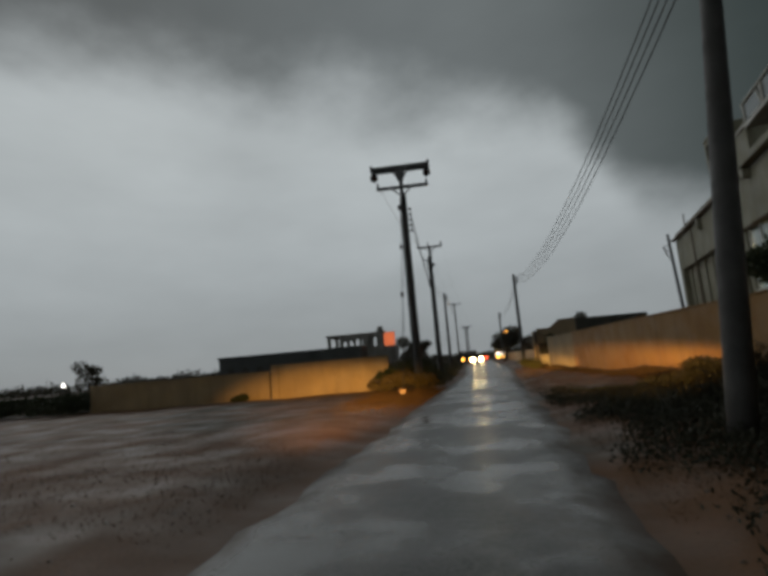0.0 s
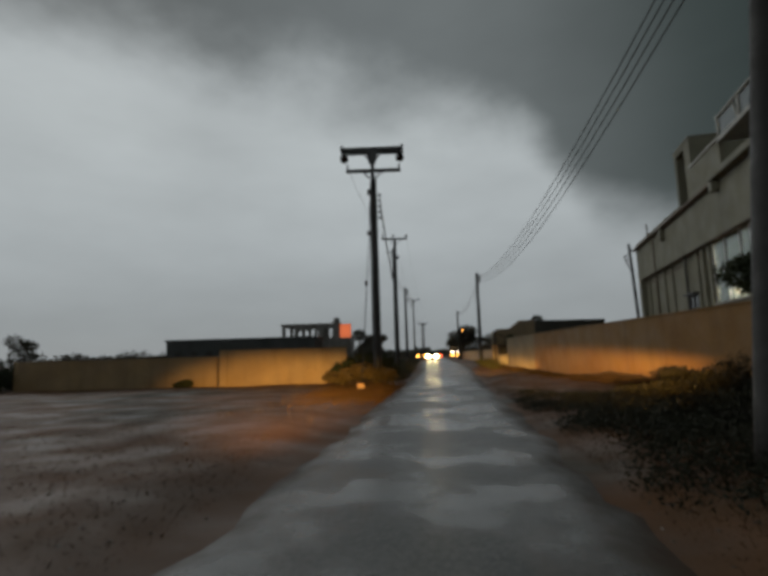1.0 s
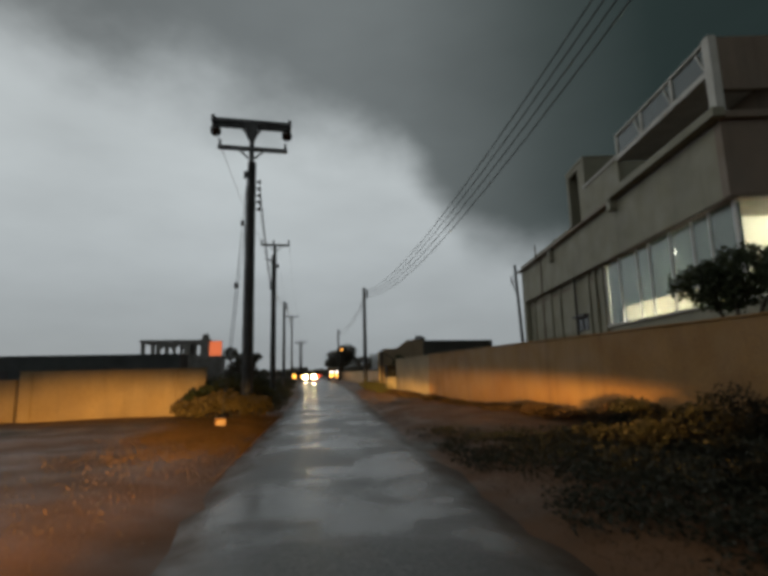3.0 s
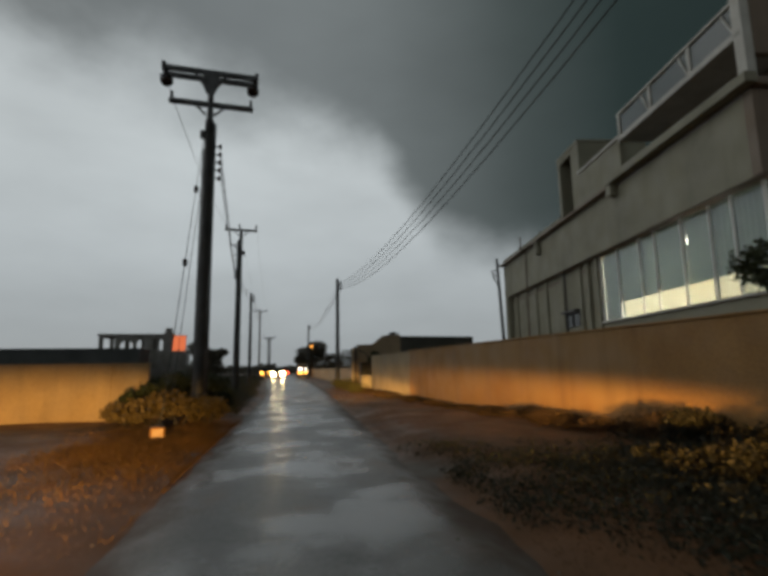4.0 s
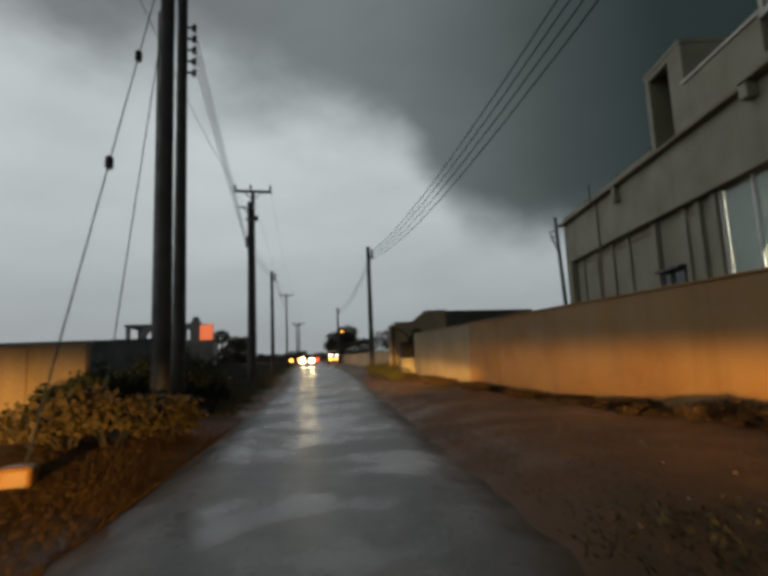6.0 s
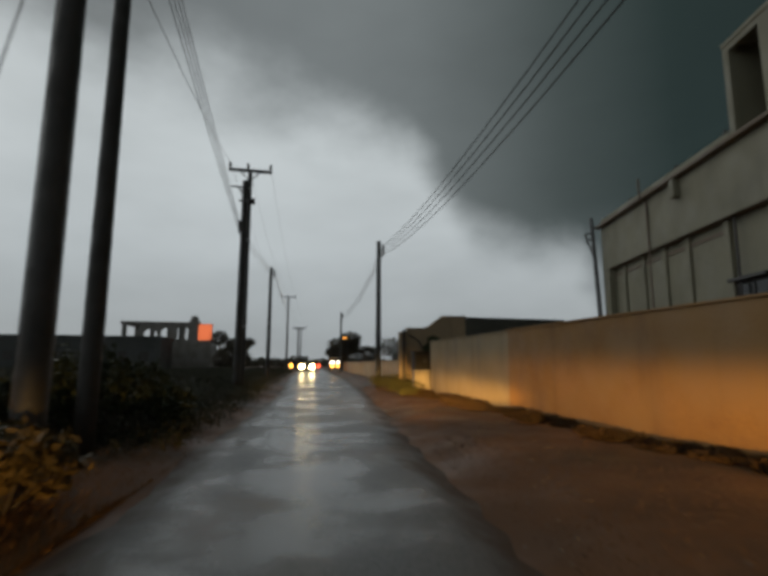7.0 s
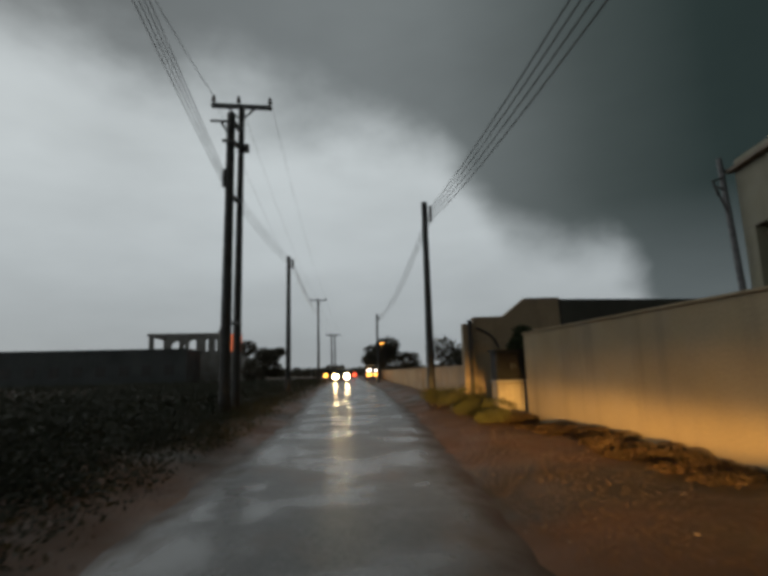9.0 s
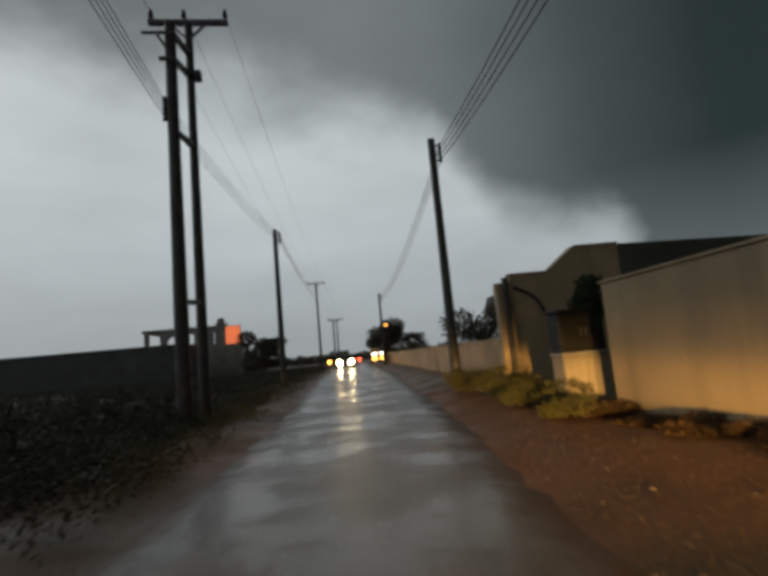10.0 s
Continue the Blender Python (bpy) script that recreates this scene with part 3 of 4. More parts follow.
cable((-1.62, 20.5, 6.42), (-2.04, 19.37, .1), .0, .009, "guy_wire", "steel guy wire running from the pole to the verge", "guy wires")
cable((-1.60, 20.5, 7.75), (-1.90, 17.0, .2), .0, .009, "guy_wire", "steel guy wire running from the pole to the verge", "guy wires")
for f in (.30, .56):
    p = Vector((-1.60, 20.5, 7.75)).lerp(Vector((-1.90, 17.0, .2)), f)
    bob = tagged(part("guy_insulator", lathe(bmesh.new(), [(.02, -.09), (.05, -.06), (.05, .06), (.02, .09)], 10), CERAMIC), "small dark strain insulator on a guy wire", "insulator", "guy wires")
    bob.matrix_world = Matrix.Translation(p)
anchor = tagged(part("anchor_block", boxes((-.12, .12, -.1, .1, -.08, .26), bevel=.03), YELLOW),
                "squat yellow painted block at the foot of a guy wire", "anchor block")
anchor.matrix_world = pose(-1.93, 16.97, .03, 0, 2, 8)

# ---- the big house behind the boundary wall ----
house = thing("house", pose(11.34, 15.8, 0, 0, 0, -13.5), "two-storey rendered house with a glazed room lit from inside", "house")
for row in ((.35, .65, 9.2, 22, 0, 5.7), (.65, 12, 21.7, 22, 0, 5.7), (11.7, 12, .3, 21.7, 0, 5.7),
            (.35, .65, 0, 9.2, 0, 2.98), (.65, 11.7, 0.02, .3, 0, 2.98), (6.3, 11.7, 0.02, .3, 2.98, 5.7)):
    part("lower_wall", boxes(row), HOUSE, house)
part("partition", boxes((5.2, 5.4, .3, 9.2, 3.0, 5.69), (.65, 5.2, 9.2, 9.35, 3.0, 5.69)), CREAM, house, "cream inner walls of the lit room")
part("room_floor", boxes((.65, 5.2, .3, 9.2, 2.85, 2.99)), CREAM, house)
for row in ((0, .3, .3, 22, 5.72, 7.84), (.3, 12, 21.7, 22, 5.72, 7.84), (11.7, 12, .3, 21.7, 5.72, 7.84)):
    part("upper_wall", boxes(row), HOUSE, house)
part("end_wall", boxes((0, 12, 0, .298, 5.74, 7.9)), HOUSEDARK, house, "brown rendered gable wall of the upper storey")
# darker brown puts the overhang's shade into the soffit
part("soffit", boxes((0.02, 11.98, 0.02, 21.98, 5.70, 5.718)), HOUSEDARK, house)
part("roof_slab", boxes((.02, 11.98, .02, 21.98, 7.85, 8.03)), CONCRETE, house)
# the dark colour paints in the shadow line below the roof edge
part("cornice", boxes((-.26, 0, 6.96, 22.15, 7.86, 7.97), bevel=.015), HOUSEDARK, house, "brown cornice with its shadow line put into the colour")
part("corner_pier", boxes((.0, .34, 21.35, 22.0, 0, 5.69), bevel=.01), HOUSE, house)
part("cornice", boxes((-.34, 0, -.26, 6.94, 7.95, 8.22), bevel=.02), HOUSE, house)
part("cornice_end", boxes((0, 12, -.22, 0, 7.92, 8.12), bevel=.02), HOUSEDARK, house)
part("bracket", boxes((-.3, .02, 6.62, 6.95, 7.5, 7.94), bevel=.03), HOUSE, house)
part("bracket", boxes((-.24, .02, 14.95, 15.25, 7.15, 7.855), bevel=.03), HOUSE, house)
# pilasters and bays of the blind stretch
for y in (9.35, 10.2, 11.0, 13.0, 15.2, 16.8, 18.5, 20.3, 21.8):
    part("pilaster", boxes((.22, .35, y - .12, y + .12, 0, 5.69), bevel=.01), HOUSE, house)
for y0, y1 in ((10.34, 10.86), (13.16, 15.04), (15.36, 16.64), (16.96, 18.34), (18.66, 20.14), (20.46, 21.64)):
    part("bay_panel", boxes((.31, .349, y0, y1, 3.0, 5.3), bevel=.004), HOUSE, house)
    # dark strip paints the shade at the head of each inset bay
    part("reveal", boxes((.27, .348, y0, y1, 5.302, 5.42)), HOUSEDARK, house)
part("window_hood", boxes((.02, .35, 11.25, 12.9, 3.66, 3.76), bevel=.01), BLACKSTEEL, house)
win = part("window", boxes((.28, .345, 11.35, 11.42, 3.0, 3.65), (.28, .345, 12.78, 12.85, 3.0, 3.65), (.28, .345, 11.42, 12.78, 3.58, 3.65),
                           (.28, .345, 12.07, 12.13, 3.0, 3.58)), BLACKSTEEL, house)
part("pane", boxes((.315, .33, 11.42, 12.78, 3.0, 3.58)), CARGLASS, win)
# glazed room: mullions, panes, curtains drawn to half a metre above the floor with slits between them
marks = [0.37, 1.5, 2.4, 3.7, 5.15, 6.1, 7.65, 9.08]
slits = {0.37: -.01, 1.5: .04, 2.4: .0, 3.7: .03, 5.15: .04, 6.1: .0, 7.65: .02}
part("window_reveal", boxes((.41, .60, 9.158, 9.196, 3.0, 5.685)), MULLION, house, "white window reveal lit from the room")
for y in marks:
    part("mullion", boxes((.30, .40, y, y + .07, 2.98, 5.69), bevel=.008), MULLION, house, "white window mullion")
for y0, y1 in zip(marks, marks[1:]):
    part("pane", boxes((.345, .357, y0 + .09, y1, 3.0, 5.68)), PANE, house).visible_shadow = False
    bm = bmesh.new()
    k = int((y1 - y0 - .1) / .05)
    lo, hi = y0 + slits[y0], y1 + .05 if y1 < 9 else y1 - .03
    pts = [(.47 + .03 * math.sin(1.9 * j), lo + (hi - lo) * j / k) for j in range(k + 1)]
    low = 3.62 if y0 < 7 else 3.02
    a = [bm.verts.new((x, y, low)) for x, y in pts]
    b = [bm.verts.new((x, y, 5.69)) for x, y in pts]
    for j in range(k):
        bm.faces.new((a[j], a[j + 1], b[j + 1], b[j]))
    bmesh.ops.solidify(bm, geom=bm.faces[:], thickness=.006)
    part("curtain", bm, CURTAIN, house, smooth=True)
part("sill", boxes((.24, .66, -.02, 9.25, 2.90, 2.979), bevel=.01), TRIM, house)
part("corner_post", boxes((.30, .36, .30, .36, 2.99, 5.69), bevel=.01), MULLION, house)
for x in (2.2, 4.1, 6.2):
    part("mullion", boxes((x, x + .09, .32, .42, 2.99, 5.69), bevel=.008), MULLION, house, "white window mullion")
for x0, x1 in ((.36, 2.2), (2.29, 4.1), (4.19, 6.2)):
    part("pane", boxes((x0, x1, .36, .372, 3.0, 5.68)), PANE, house).visible_shadow = False
part("screen_wall", boxes((.75, 3.3, 1.9, 2.0, 3.0, 5.69)), CREAM, house, "cream inner wall behind the end window")
for x, y, w, d in ((2.6, 1.1, .5, .12), (2.2, 3.9, .3, .6), (2.2, 6.4, .3, .6)):
    part("ceiling_light", boxes((x - w, x + w, y - d, y + d, 5.62, 5.69), bevel=.01), LIT, house, "bright fluorescent ceiling panel")
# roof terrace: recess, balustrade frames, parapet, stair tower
# darker brown puts the terrace recess's shade into its back wall
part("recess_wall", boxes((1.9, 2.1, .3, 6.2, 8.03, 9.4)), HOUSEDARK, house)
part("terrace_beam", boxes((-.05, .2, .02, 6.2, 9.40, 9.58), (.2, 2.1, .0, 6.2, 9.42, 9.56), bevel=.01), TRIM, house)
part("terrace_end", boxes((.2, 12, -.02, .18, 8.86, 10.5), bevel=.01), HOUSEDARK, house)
part("corner_post", boxes((-.05, .2, -.04, .28, 8.2, 10.55), bevel=.015), TRIM, house)
for y in (2.05, 4.1, 6.1):
    part("post", boxes((-.02, .12, y - .07, y + .07, 9.58, 10.42), bevel=.01), TRIM, house)
part("handrail", boxes((-.04, .14, .28, 6.2, 10.40, 10.48), bevel=.012), TRIM, house)
for y0, y1 in ((.3, 1.96), (2.14, 4.0), (4.2, 6.0)):
    part("balustrade_panel", boxes((.03, .06, y0, y1, 9.62, 10.36)), RAILGLASS, house)
    part("stay", bar(bmesh.new(), (.0, y0, 9.62), (.0, y0 + .35, 10.36), .06, .05), TRIM, house)
part("parapet", boxes((0, .2, 6.2, 9.75, 8.035, 9.55), bevel=.01), HOUSE, house)
part("parapet_coping", boxes((-.06, .26, 6.15, 9.75, 9.552, 9.66), bevel=.015), TRIM, house)
for row in ((.05, 3.2, 9.75, 10.0, 8.03, 11.05), (.05, 3.2, 11.85, 12.1, 8.03, 11.05), (2.95, 3.2, 10, 11.85, 8.03, 11.05),
            (.05, .25, 10.0, 10.55, 8.03, 11.05), (.05, .25, 10.55, 11.85, 10.85, 11.05)):
    part("stair_tower_wall", boxes(row), HOUSE, house)
part("stair_tower_roof", boxes((.02, 3.23, 9.72, 12.13, 11.052, 11.2), bevel=.01), HOUSE, house)
part("roof_kerb", boxes((0, .2, 12.1, 22, 8.035, 8.3), bevel=.015), HOUSE, house)
for y in (12.7, 15.6, 19.4):
    part("roof_vent", rods(((.3, y, 8.0), (.3, y, 8.75 - .01 * y), .035), ((.3, y - .22, 8.55), (.3, y + .2, 8.55), .02), n=8), BLACKSTEEL, house)
part("downpipe", rods(((.18, 12.5, 2.0), (.18, 12.5, 5.7), .04), n=10), BLACKSTEEL, house)
part("downpipe", rods(((-.06, 17.3, 2.0), (-.06, 17.3, 7.85), .04), ((-.31, 17.3, 7.85), (-.31, 17.3, 8.7), .04), ((-.06, 17.3, 7.8), (-.31, 17.3, 7.86), .04), n=10), HOUSEDARK, house)
mast = thing("antenna_mast", pose(16.4, 37.3, 0), "thin leaning steel mast beside the house corner", "antenna mast")
part("pole", rods(((0, 0, 0), (-.30, .1, 8.45), .13, .09), n=10), STEEL, mast)
for a, b in (((-.28, .05, 7.7), (-.75, 0, 7.55)), ((-.28, .05, 7.95), (.25, .1, 8.1)), ((-.75, 0, 7.55), (-.62, 0, 7.0)), ((-.24, .05, 6.3), (-.75, 0, 7.5)), ((-.26, .05, 7.2), (-.6, 0, 7.35))):
    part("bracket", rods((a, b, .035), n=8), BLACKSTEEL, mast)

# ---- gate, meter cabinet, outbuilding ----
meter = thing("meter_cabinet", pose(5.84, 32.92, 0), "dark steel meter cabinet on a whitewashed block plinth", "meter cabinet")
part("plinth", boxes((-.37, .38, -.17, .2, -.1, .86), bevel=.02), WHITEBASE, meter, "whitewashed block plinth")
for k in range(6):
    part("board", boxes((-.365 + .124 * k, -.255 + .124 * k, -.195 + .004 * (k % 2), -.172, -.08, .84 - .012 * (k % 3)), bevel=.006), WHITEBASE, meter)
part("plinth_cap", boxes((-.40, .41, -.22, .22, .862, .90), bevel=.01), CONCRETE, meter)
part("body", boxes((-.37, .37, -.18, .2, .902, 1.52), bevel=.02), CABINET, meter)
for x0, x1 in ((-.33, -.012), (.012, .33)):
    door = part("door", boxes((x0, x1, -.198, -.181, .94, 1.48), bevel=.006), CABINET, meter)
    part("handle", boxes((-.05 if x0 < 0 else .03, -.03 if x0 < 0 else .05, -.23, -.199, 1.15, 1.27), bevel=.005), STEEL, door)
part("hood", boxes((-.42, .42, -.25, .24, 1.522, 1.56), bevel=.01), CABINET, meter)
gatepost = thing("gate_post", pose(5.78, 35.45, 0), "slim dark steel gate post", "gate post")
part("post", boxes((-.05, .05, -.05, .05, -.1, 2.45), bevel=.008), BLACKSTEEL, gatepost)
part("cap", boxes((-.065, .065, -.065, .065, 2.452, 2.49), bevel=.008), BLACKSTEEL, gatepost)
part("hinge", rods(((.05, 0, 1.9), (.14, 0, 1.9), .02), ((.05, 0, .6), (.14, 0, .6), .02), n=8), STEEL, gatepost)

shed = thing("outbuilding", pose(0, 36.0, 0), "plastered outbuilding with a dark sheet roof behind the wall", "outbuilding")
part("wall", boxes((7.45, 12.95, 0, 2.0, -.1, 2.09)), GREYWALL, shed)
part("screen_wall", extrude(bmesh.new(), [(5.62, -.1), (8.5, -.1), (8.5, 3.08), (7.50, 3.05), (6.82, 2.54), (5.95, 2.53), (5.94, 2.42), (5.62, 2.40)], -.45, -.25), GREYWALL, shed)
bm = extrude(bmesh.new(), [(8.52, 2.1), (8.52, 3.08), (13.15, 3.06), (13.15, 2.1)], -.5, 2.1)
part("roof", bm, ROOF, shed, "dark sheet metal roof")
part("coping", extrude(bmesh.new(), [(5.93, 2.532), (6.82, 2.542), (7.50, 3.052), (8.5, 3.082), (8.5, 3.13), (7.48, 3.11), (6.80, 2.596), (5.93, 2.585)], -.48, -.22), GREYWALL, shed)
bm = bmesh.new()
pts = [Vector((5.98 + .62 * u, -.5, 2.28 - .28 * u - .28 * u ** 5)) for u in np.linspace(0, 1, 8)]
for p, q in zip(pts, pts[1:]):
    rod(bm, p, q, .035, n=8)
part("bent_pipe", bm, BLACKSTEEL, shed)

# ---- the field side: long block, unfinished arcade building ----
block = thing("long_building", pose(0, 95, 0), "long low dark concrete building across the field", "building")
part("wall", boxes((-43.2, -15.5, 0, 9, 0, 4.55)), DARKBLOCK, block)
part("parapet", boxes((-43.4, -15.3, -.2, 9.2, 4.552, 4.95)), DARKBLOCK, block)
for k in range(9):
    w = part("window", boxes((-41.5 + 2.9 * k, -40.3 + 2.9 * k, -.06, -.01, 1.4, 2.7)), BLACKSTEEL, block)

arcade = thing("unfinished_building", pose(0, 110, 0), "unfinished concrete building with an open arcade on top", "building")
part("wall", boxes((-25.0, -10.1, 0, 9, 0, 5.2)), CONCRETE, arcade)
part("slab", boxes((-25.2, -12.4, -.2, 9, 7.75, 8.22)), CONCRETE, arcade)
for x0, x1 in ((-25.0, -24.3), (-22.3, -21.5), (-19.3, -18.7), (-17.2, -16.0), (-15.2, -14.8), (-14.2, -12.6)):
    part("pier", boxes((x0, x1, 0, .5, 5.2, 7.749)), CONCRETE, arcade)
    part("pier", boxes((x0, x1, 8.4, 8.9, 5.2, 7.749)), CONCRETE, arcade)
for x0, x1, spring in ((-21.5, -19.3, 6.1), (-18.7, -17.2, 6.4), (-16.0, -15.2, 6.9), (-14.8, -14.2, 6.9)):
    c, r = (x0 + x1) / 2, (x1 - x0) / 2
    ang = np.linspace(math.pi, 0, 11)
    out = [(x0, 7.748)] + [(c + r * math.cos(a), spring + min(r, .85) * math.sin(a)) for a in ang] + [(x1, 7.748)]
    bm = bmesh.new()
    for (xa, za), (xb, zb) in zip(out[1:-1], out[2:-1]):
        extrude(bm, [(xa, za), (xb, zb), (xb, 7.748), (xa, 7.748)], .02, .48)
    part("arch", bm, CONCRETE, arcade)
part("balcony_wall", boxes((-24.3, -16.0, .1, .3, 5.2, 5.55)), CONCRETE, arcade)
part("stair_block", boxes((-14.1, -12.7, .5, 5, 8.22, 8.6)), CONCRETE, arcade)
# glows by itself in place of a lamp shining on the orange wall
part("glow_panel", boxes((-12.45, -10.2, -.05, .0, 5.1, 7.9)), ORANGEGLOW, arcade, "orange panel on the end of the building, lamplight added as glow")
part("panel_frame", boxes((-12.6, -10.1, 0.01, .3, 5.21, 8.0)), CONCRETE, arcade)
tank = tagged(part("water_tank", lathe(bmesh.new(), [(.62, 0), (.66, .1), (.66, .55), (.5, .78), (.2, .9)], 16), CONCRETE, smooth=True),
              "rounded water tank on the roof of the unfinished building", "water tank")
tank.matrix_world = pose(-13.4, 111.5, 8.6)

# ---- vehicles far down the road ----


def car(name, m, paint, label, lens=HEAD):
    """A hatchback about 4 m long that faces -y."""
    ob = thing(name, m, label, "car")
    bm = bmesh.new()
    side = [(-2.0, .35), (-2.02, .55), (-1.95, .75), (-1.1, .93), (1.75, .98), (1.98, .85), (2.0, .4), (1.9, .25), (-1.9, .25)]
    extrude(bm, [(y, z) for y, z in side], -.84, .84)
    bmesh.ops.bevel(bm, geom=bm.edges[:], offset=.06, segments=2, affect="EDGES")
    bmesh.ops.transform(bm, matrix=Matrix.Rotation(math.pi / 2, 4, "Z"), verts=bm.verts)
    part("body", bm, paint, ob, smooth=False)
    bm = bmesh.new()
    lo, hi = [(-1.15, .92), (1.7, .96)], [(-.45, 1.44), (1.25, 1.44)]
    v = [bm.verts.new((sx * w, y, z)) for (y, z), w in ((lo[0], .76), (lo[1], .76), (hi[1], .60), (hi[0], .60)) for sx in (-1, 1)]
    for f in ((0, 1, 3, 2), (2, 3, 5, 4), (4, 5, 7, 6), (6, 7, 1, 0), (0, 2, 4, 6), (1, 7, 5, 3)):
        bm.faces.new([v[i] for i in f])
    bmesh.ops.recalc_face_normals(bm, faces=bm.faces[:])
    bmesh.ops.bevel(bm, geom=bm.edges[:], offset=.05, segments=2, affect="EDGES")
    part("cabin", bm, CARGLASS, ob)
    part("roof", boxes((-.57, .57, -.42, 1.2, 1.445, 1.475), bevel=.012), paint, ob)
    front = lens is HEAD
    end = -1 if front else 1
    for s in (-1, 1):
        part("headlight" if front else "tail_light", lathe(bmesh.new(), [(.26, 0), (.26, .05), (.18, .08)], 16, (s * .6, end * 1.98, .68), (0, end, 0)),
             lens, ob)
        part("mirror", boxes((s * .86 - .07, s * .86 + .07, -.75, -.65, .95, 1.07), bevel=.02), paint, ob)
        for y in (-1.25, 1.25):
            w = part("wheel", lathe(bmesh.new(), [(.20, -.09), (.30, -.09), (.32, -.05), (.32, .05), (.30, .09), (.20, .09)], 20, (s * .74, y, .31), (1, 0, 0)), RUBBER, ob, smooth=False)
            part("rim", lathe(bmesh.new(), [(.19, -.095), (.2, 0), (.19, .095)], 16, (s * .74, y, .31), (1, 0, 0)), RIM, w)
    part("bumper", boxes((-.8, .8, end * 2.05 - .07, end * 2.05 + .05, .3, .48), bevel=.03), BLACKSTEEL, ob)
    part("grille", boxes((-.42, .42, end * 2.0 - .03, end * 2.0 + .03, .55, .68), bevel=.01), BLACKSTEEL, ob)
    return ob


car("car", pose(4.84, 80, 0, 0, 0, -5), CARPAINT, "silver oncoming car with its headlights on, on the wet road")
for s in (-1, 1):
    spot("headlamp_beam", (4.66 + s * .62, 77.85, .68), (2.9 + s * .6, 50, -.4), 160, 26, .8, (1, .78, .42), .1)
car("car", pose(7.7, 104, 0, 0, 0, 175), CARDARK, "dark car seen from behind with red tail lights glowing", REDLAMP)
van = thing("van", pose(9.75, 92, 0, 0, 0, -5), "boxy van with white marker lamps above amber lights", "van")
part("body", boxes((-.95, .95, -2.3, 2.6, .35, 2.05), bevel=.12), CARDARK, van)
part("bonnet", boxes((-.9, .9, -3.0, -2.25, .35, 1.1), bevel=.1), CARDARK, van)
part("windscreen", extrude(bmesh.new(), [(-.82, 1.2), (.82, 1.2), (.74, 1.8), (-.74, 1.8)], -2.33, -2.29), CARGLASS, van)
for s in (-1, 1):
    part("marker_lamp", boxes((s * .5 - .26, s * .5 + .26, -3.03, -2.97, 1.22, 1.36), bevel=.02), WHITELAMP, van)
    part("amber_lamp", boxes((s * .5 - .28, s * .5 + .28, -3.06, -2.98, .62, .86), bevel=.02), AMBERLAMP, van)
    for y in (-1.9, 1.7):
        part("wheel", lathe(bmesh.new(), [(.2, -.1), (.34, -.1), (.36, -.05), (.36, .05), (.34, .1), (.2, .1)], 20, (s * .82, y, .35), (1, 0, 0)), RUBBER, van)
car("car", pose(4.5, 107, 0, 0, 0, 175), CARDARK, "dark car on the verge with amber rear lamps flashing", AMBERLAMP)

street = thing("street_lamp", pose(12.6, 99.0, 0), "street lamp glowing orange in front of a dark tree", "street lamp")
part("pole", rods(((0, 0, 0), (0, 0, 5.3), .06, .05), ((0, 0, 5.25), (-.5, -.5, 5.5), .035), n=10), STEEL, street)
part("lamp_head", boxes((-.75, -.35, -.75, -.35, 5.4, 5.56), bevel=.04), BLACKSTEEL, street)
part("lamp_glass", lathe(bmesh.new(), [(.12, -.16), (.2, -.1), (.2, 0), (.12, .03)], 12, (-.55, -.55, 5.38)), SODIUM, street)
flood = thing("flood_lamp", pose(-78, 98, 0), "white yard lamp on a short post across the field", "yard lamp")
part("post", rods(((0, 0, 0), (0, 0, 2.2), .08), n=8), STEEL, flood)
part("lamp_head", lathe(bmesh.new(), [(.1, -.2), (.3, 0), (.1, .2)], 12, (0, 0, 2.3), (0, -1, 0)), WHITELAMP, flood)

# ---- trees, bushes, grass ----


def tree(name, x, y, h, spread, label, seed, n=2600, leaf=.16, low=.35):
    r = np.random.default_rng(seed)
    ob = thing(name, pose(x, y, 0), label, "tree", "far trees" if y > 60 else "")
    bm = bmesh.new()
    fork = Vector((.05, 0, h * low))
    rod(bm, (0, 0, -.2), fork, .05 * h ** .9, .032 * h ** .9)
    blobs = []
    for k in range(9):
        a = 2.4 * k + r.uniform(-.3, .3)
        d = spread * r.uniform(.25, .75)
        tip = Vector((d * math.cos(a), d * math.sin(a), h * r.uniform(low + .12, .86)))
        rod(bm, fork, fork.lerp(tip, .6), .02 * h ** .9, .012 * h ** .9, 8)
        rod(bm, fork.lerp(tip, .6), tip, .012 * h ** .9, .004 * h, 6)
        s = spread * r.uniform(.28, .5)
        blobs.append((*tip, s, s, s * r.uniform(.6, .95)))
    part("trunk", bm, BARK, ob)
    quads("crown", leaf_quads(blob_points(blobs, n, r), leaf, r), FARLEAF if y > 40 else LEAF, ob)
    return ob


tree("tree", 12.3, 101.5, 7.0, 3.7, "broad dark tree beside the lane", 11, 9000, .2, .2)
tree("tree", 17.2, 106, 4.4, 2.4, "smaller dark tree beside the lane", 12, 2600, .18)
tree("tree", -5.4, 97, 5.7, 3.3, "round dark tree across the field", 13, 7000, .2, .15)
tree("tree", 8.5, 45, 3.1, 1.5, "leafy tree over the low wall by the lane", 15, 2600, .09)
tree("tree", -73, 99, 7.0, 3.2, "dark tree on the far edge of the field", 16, 2200, .22, .2)
tree("tree", 15.3, 60, 5.3, 1.5, "dark tree behind the outbuilding", 18, 2600, .14)
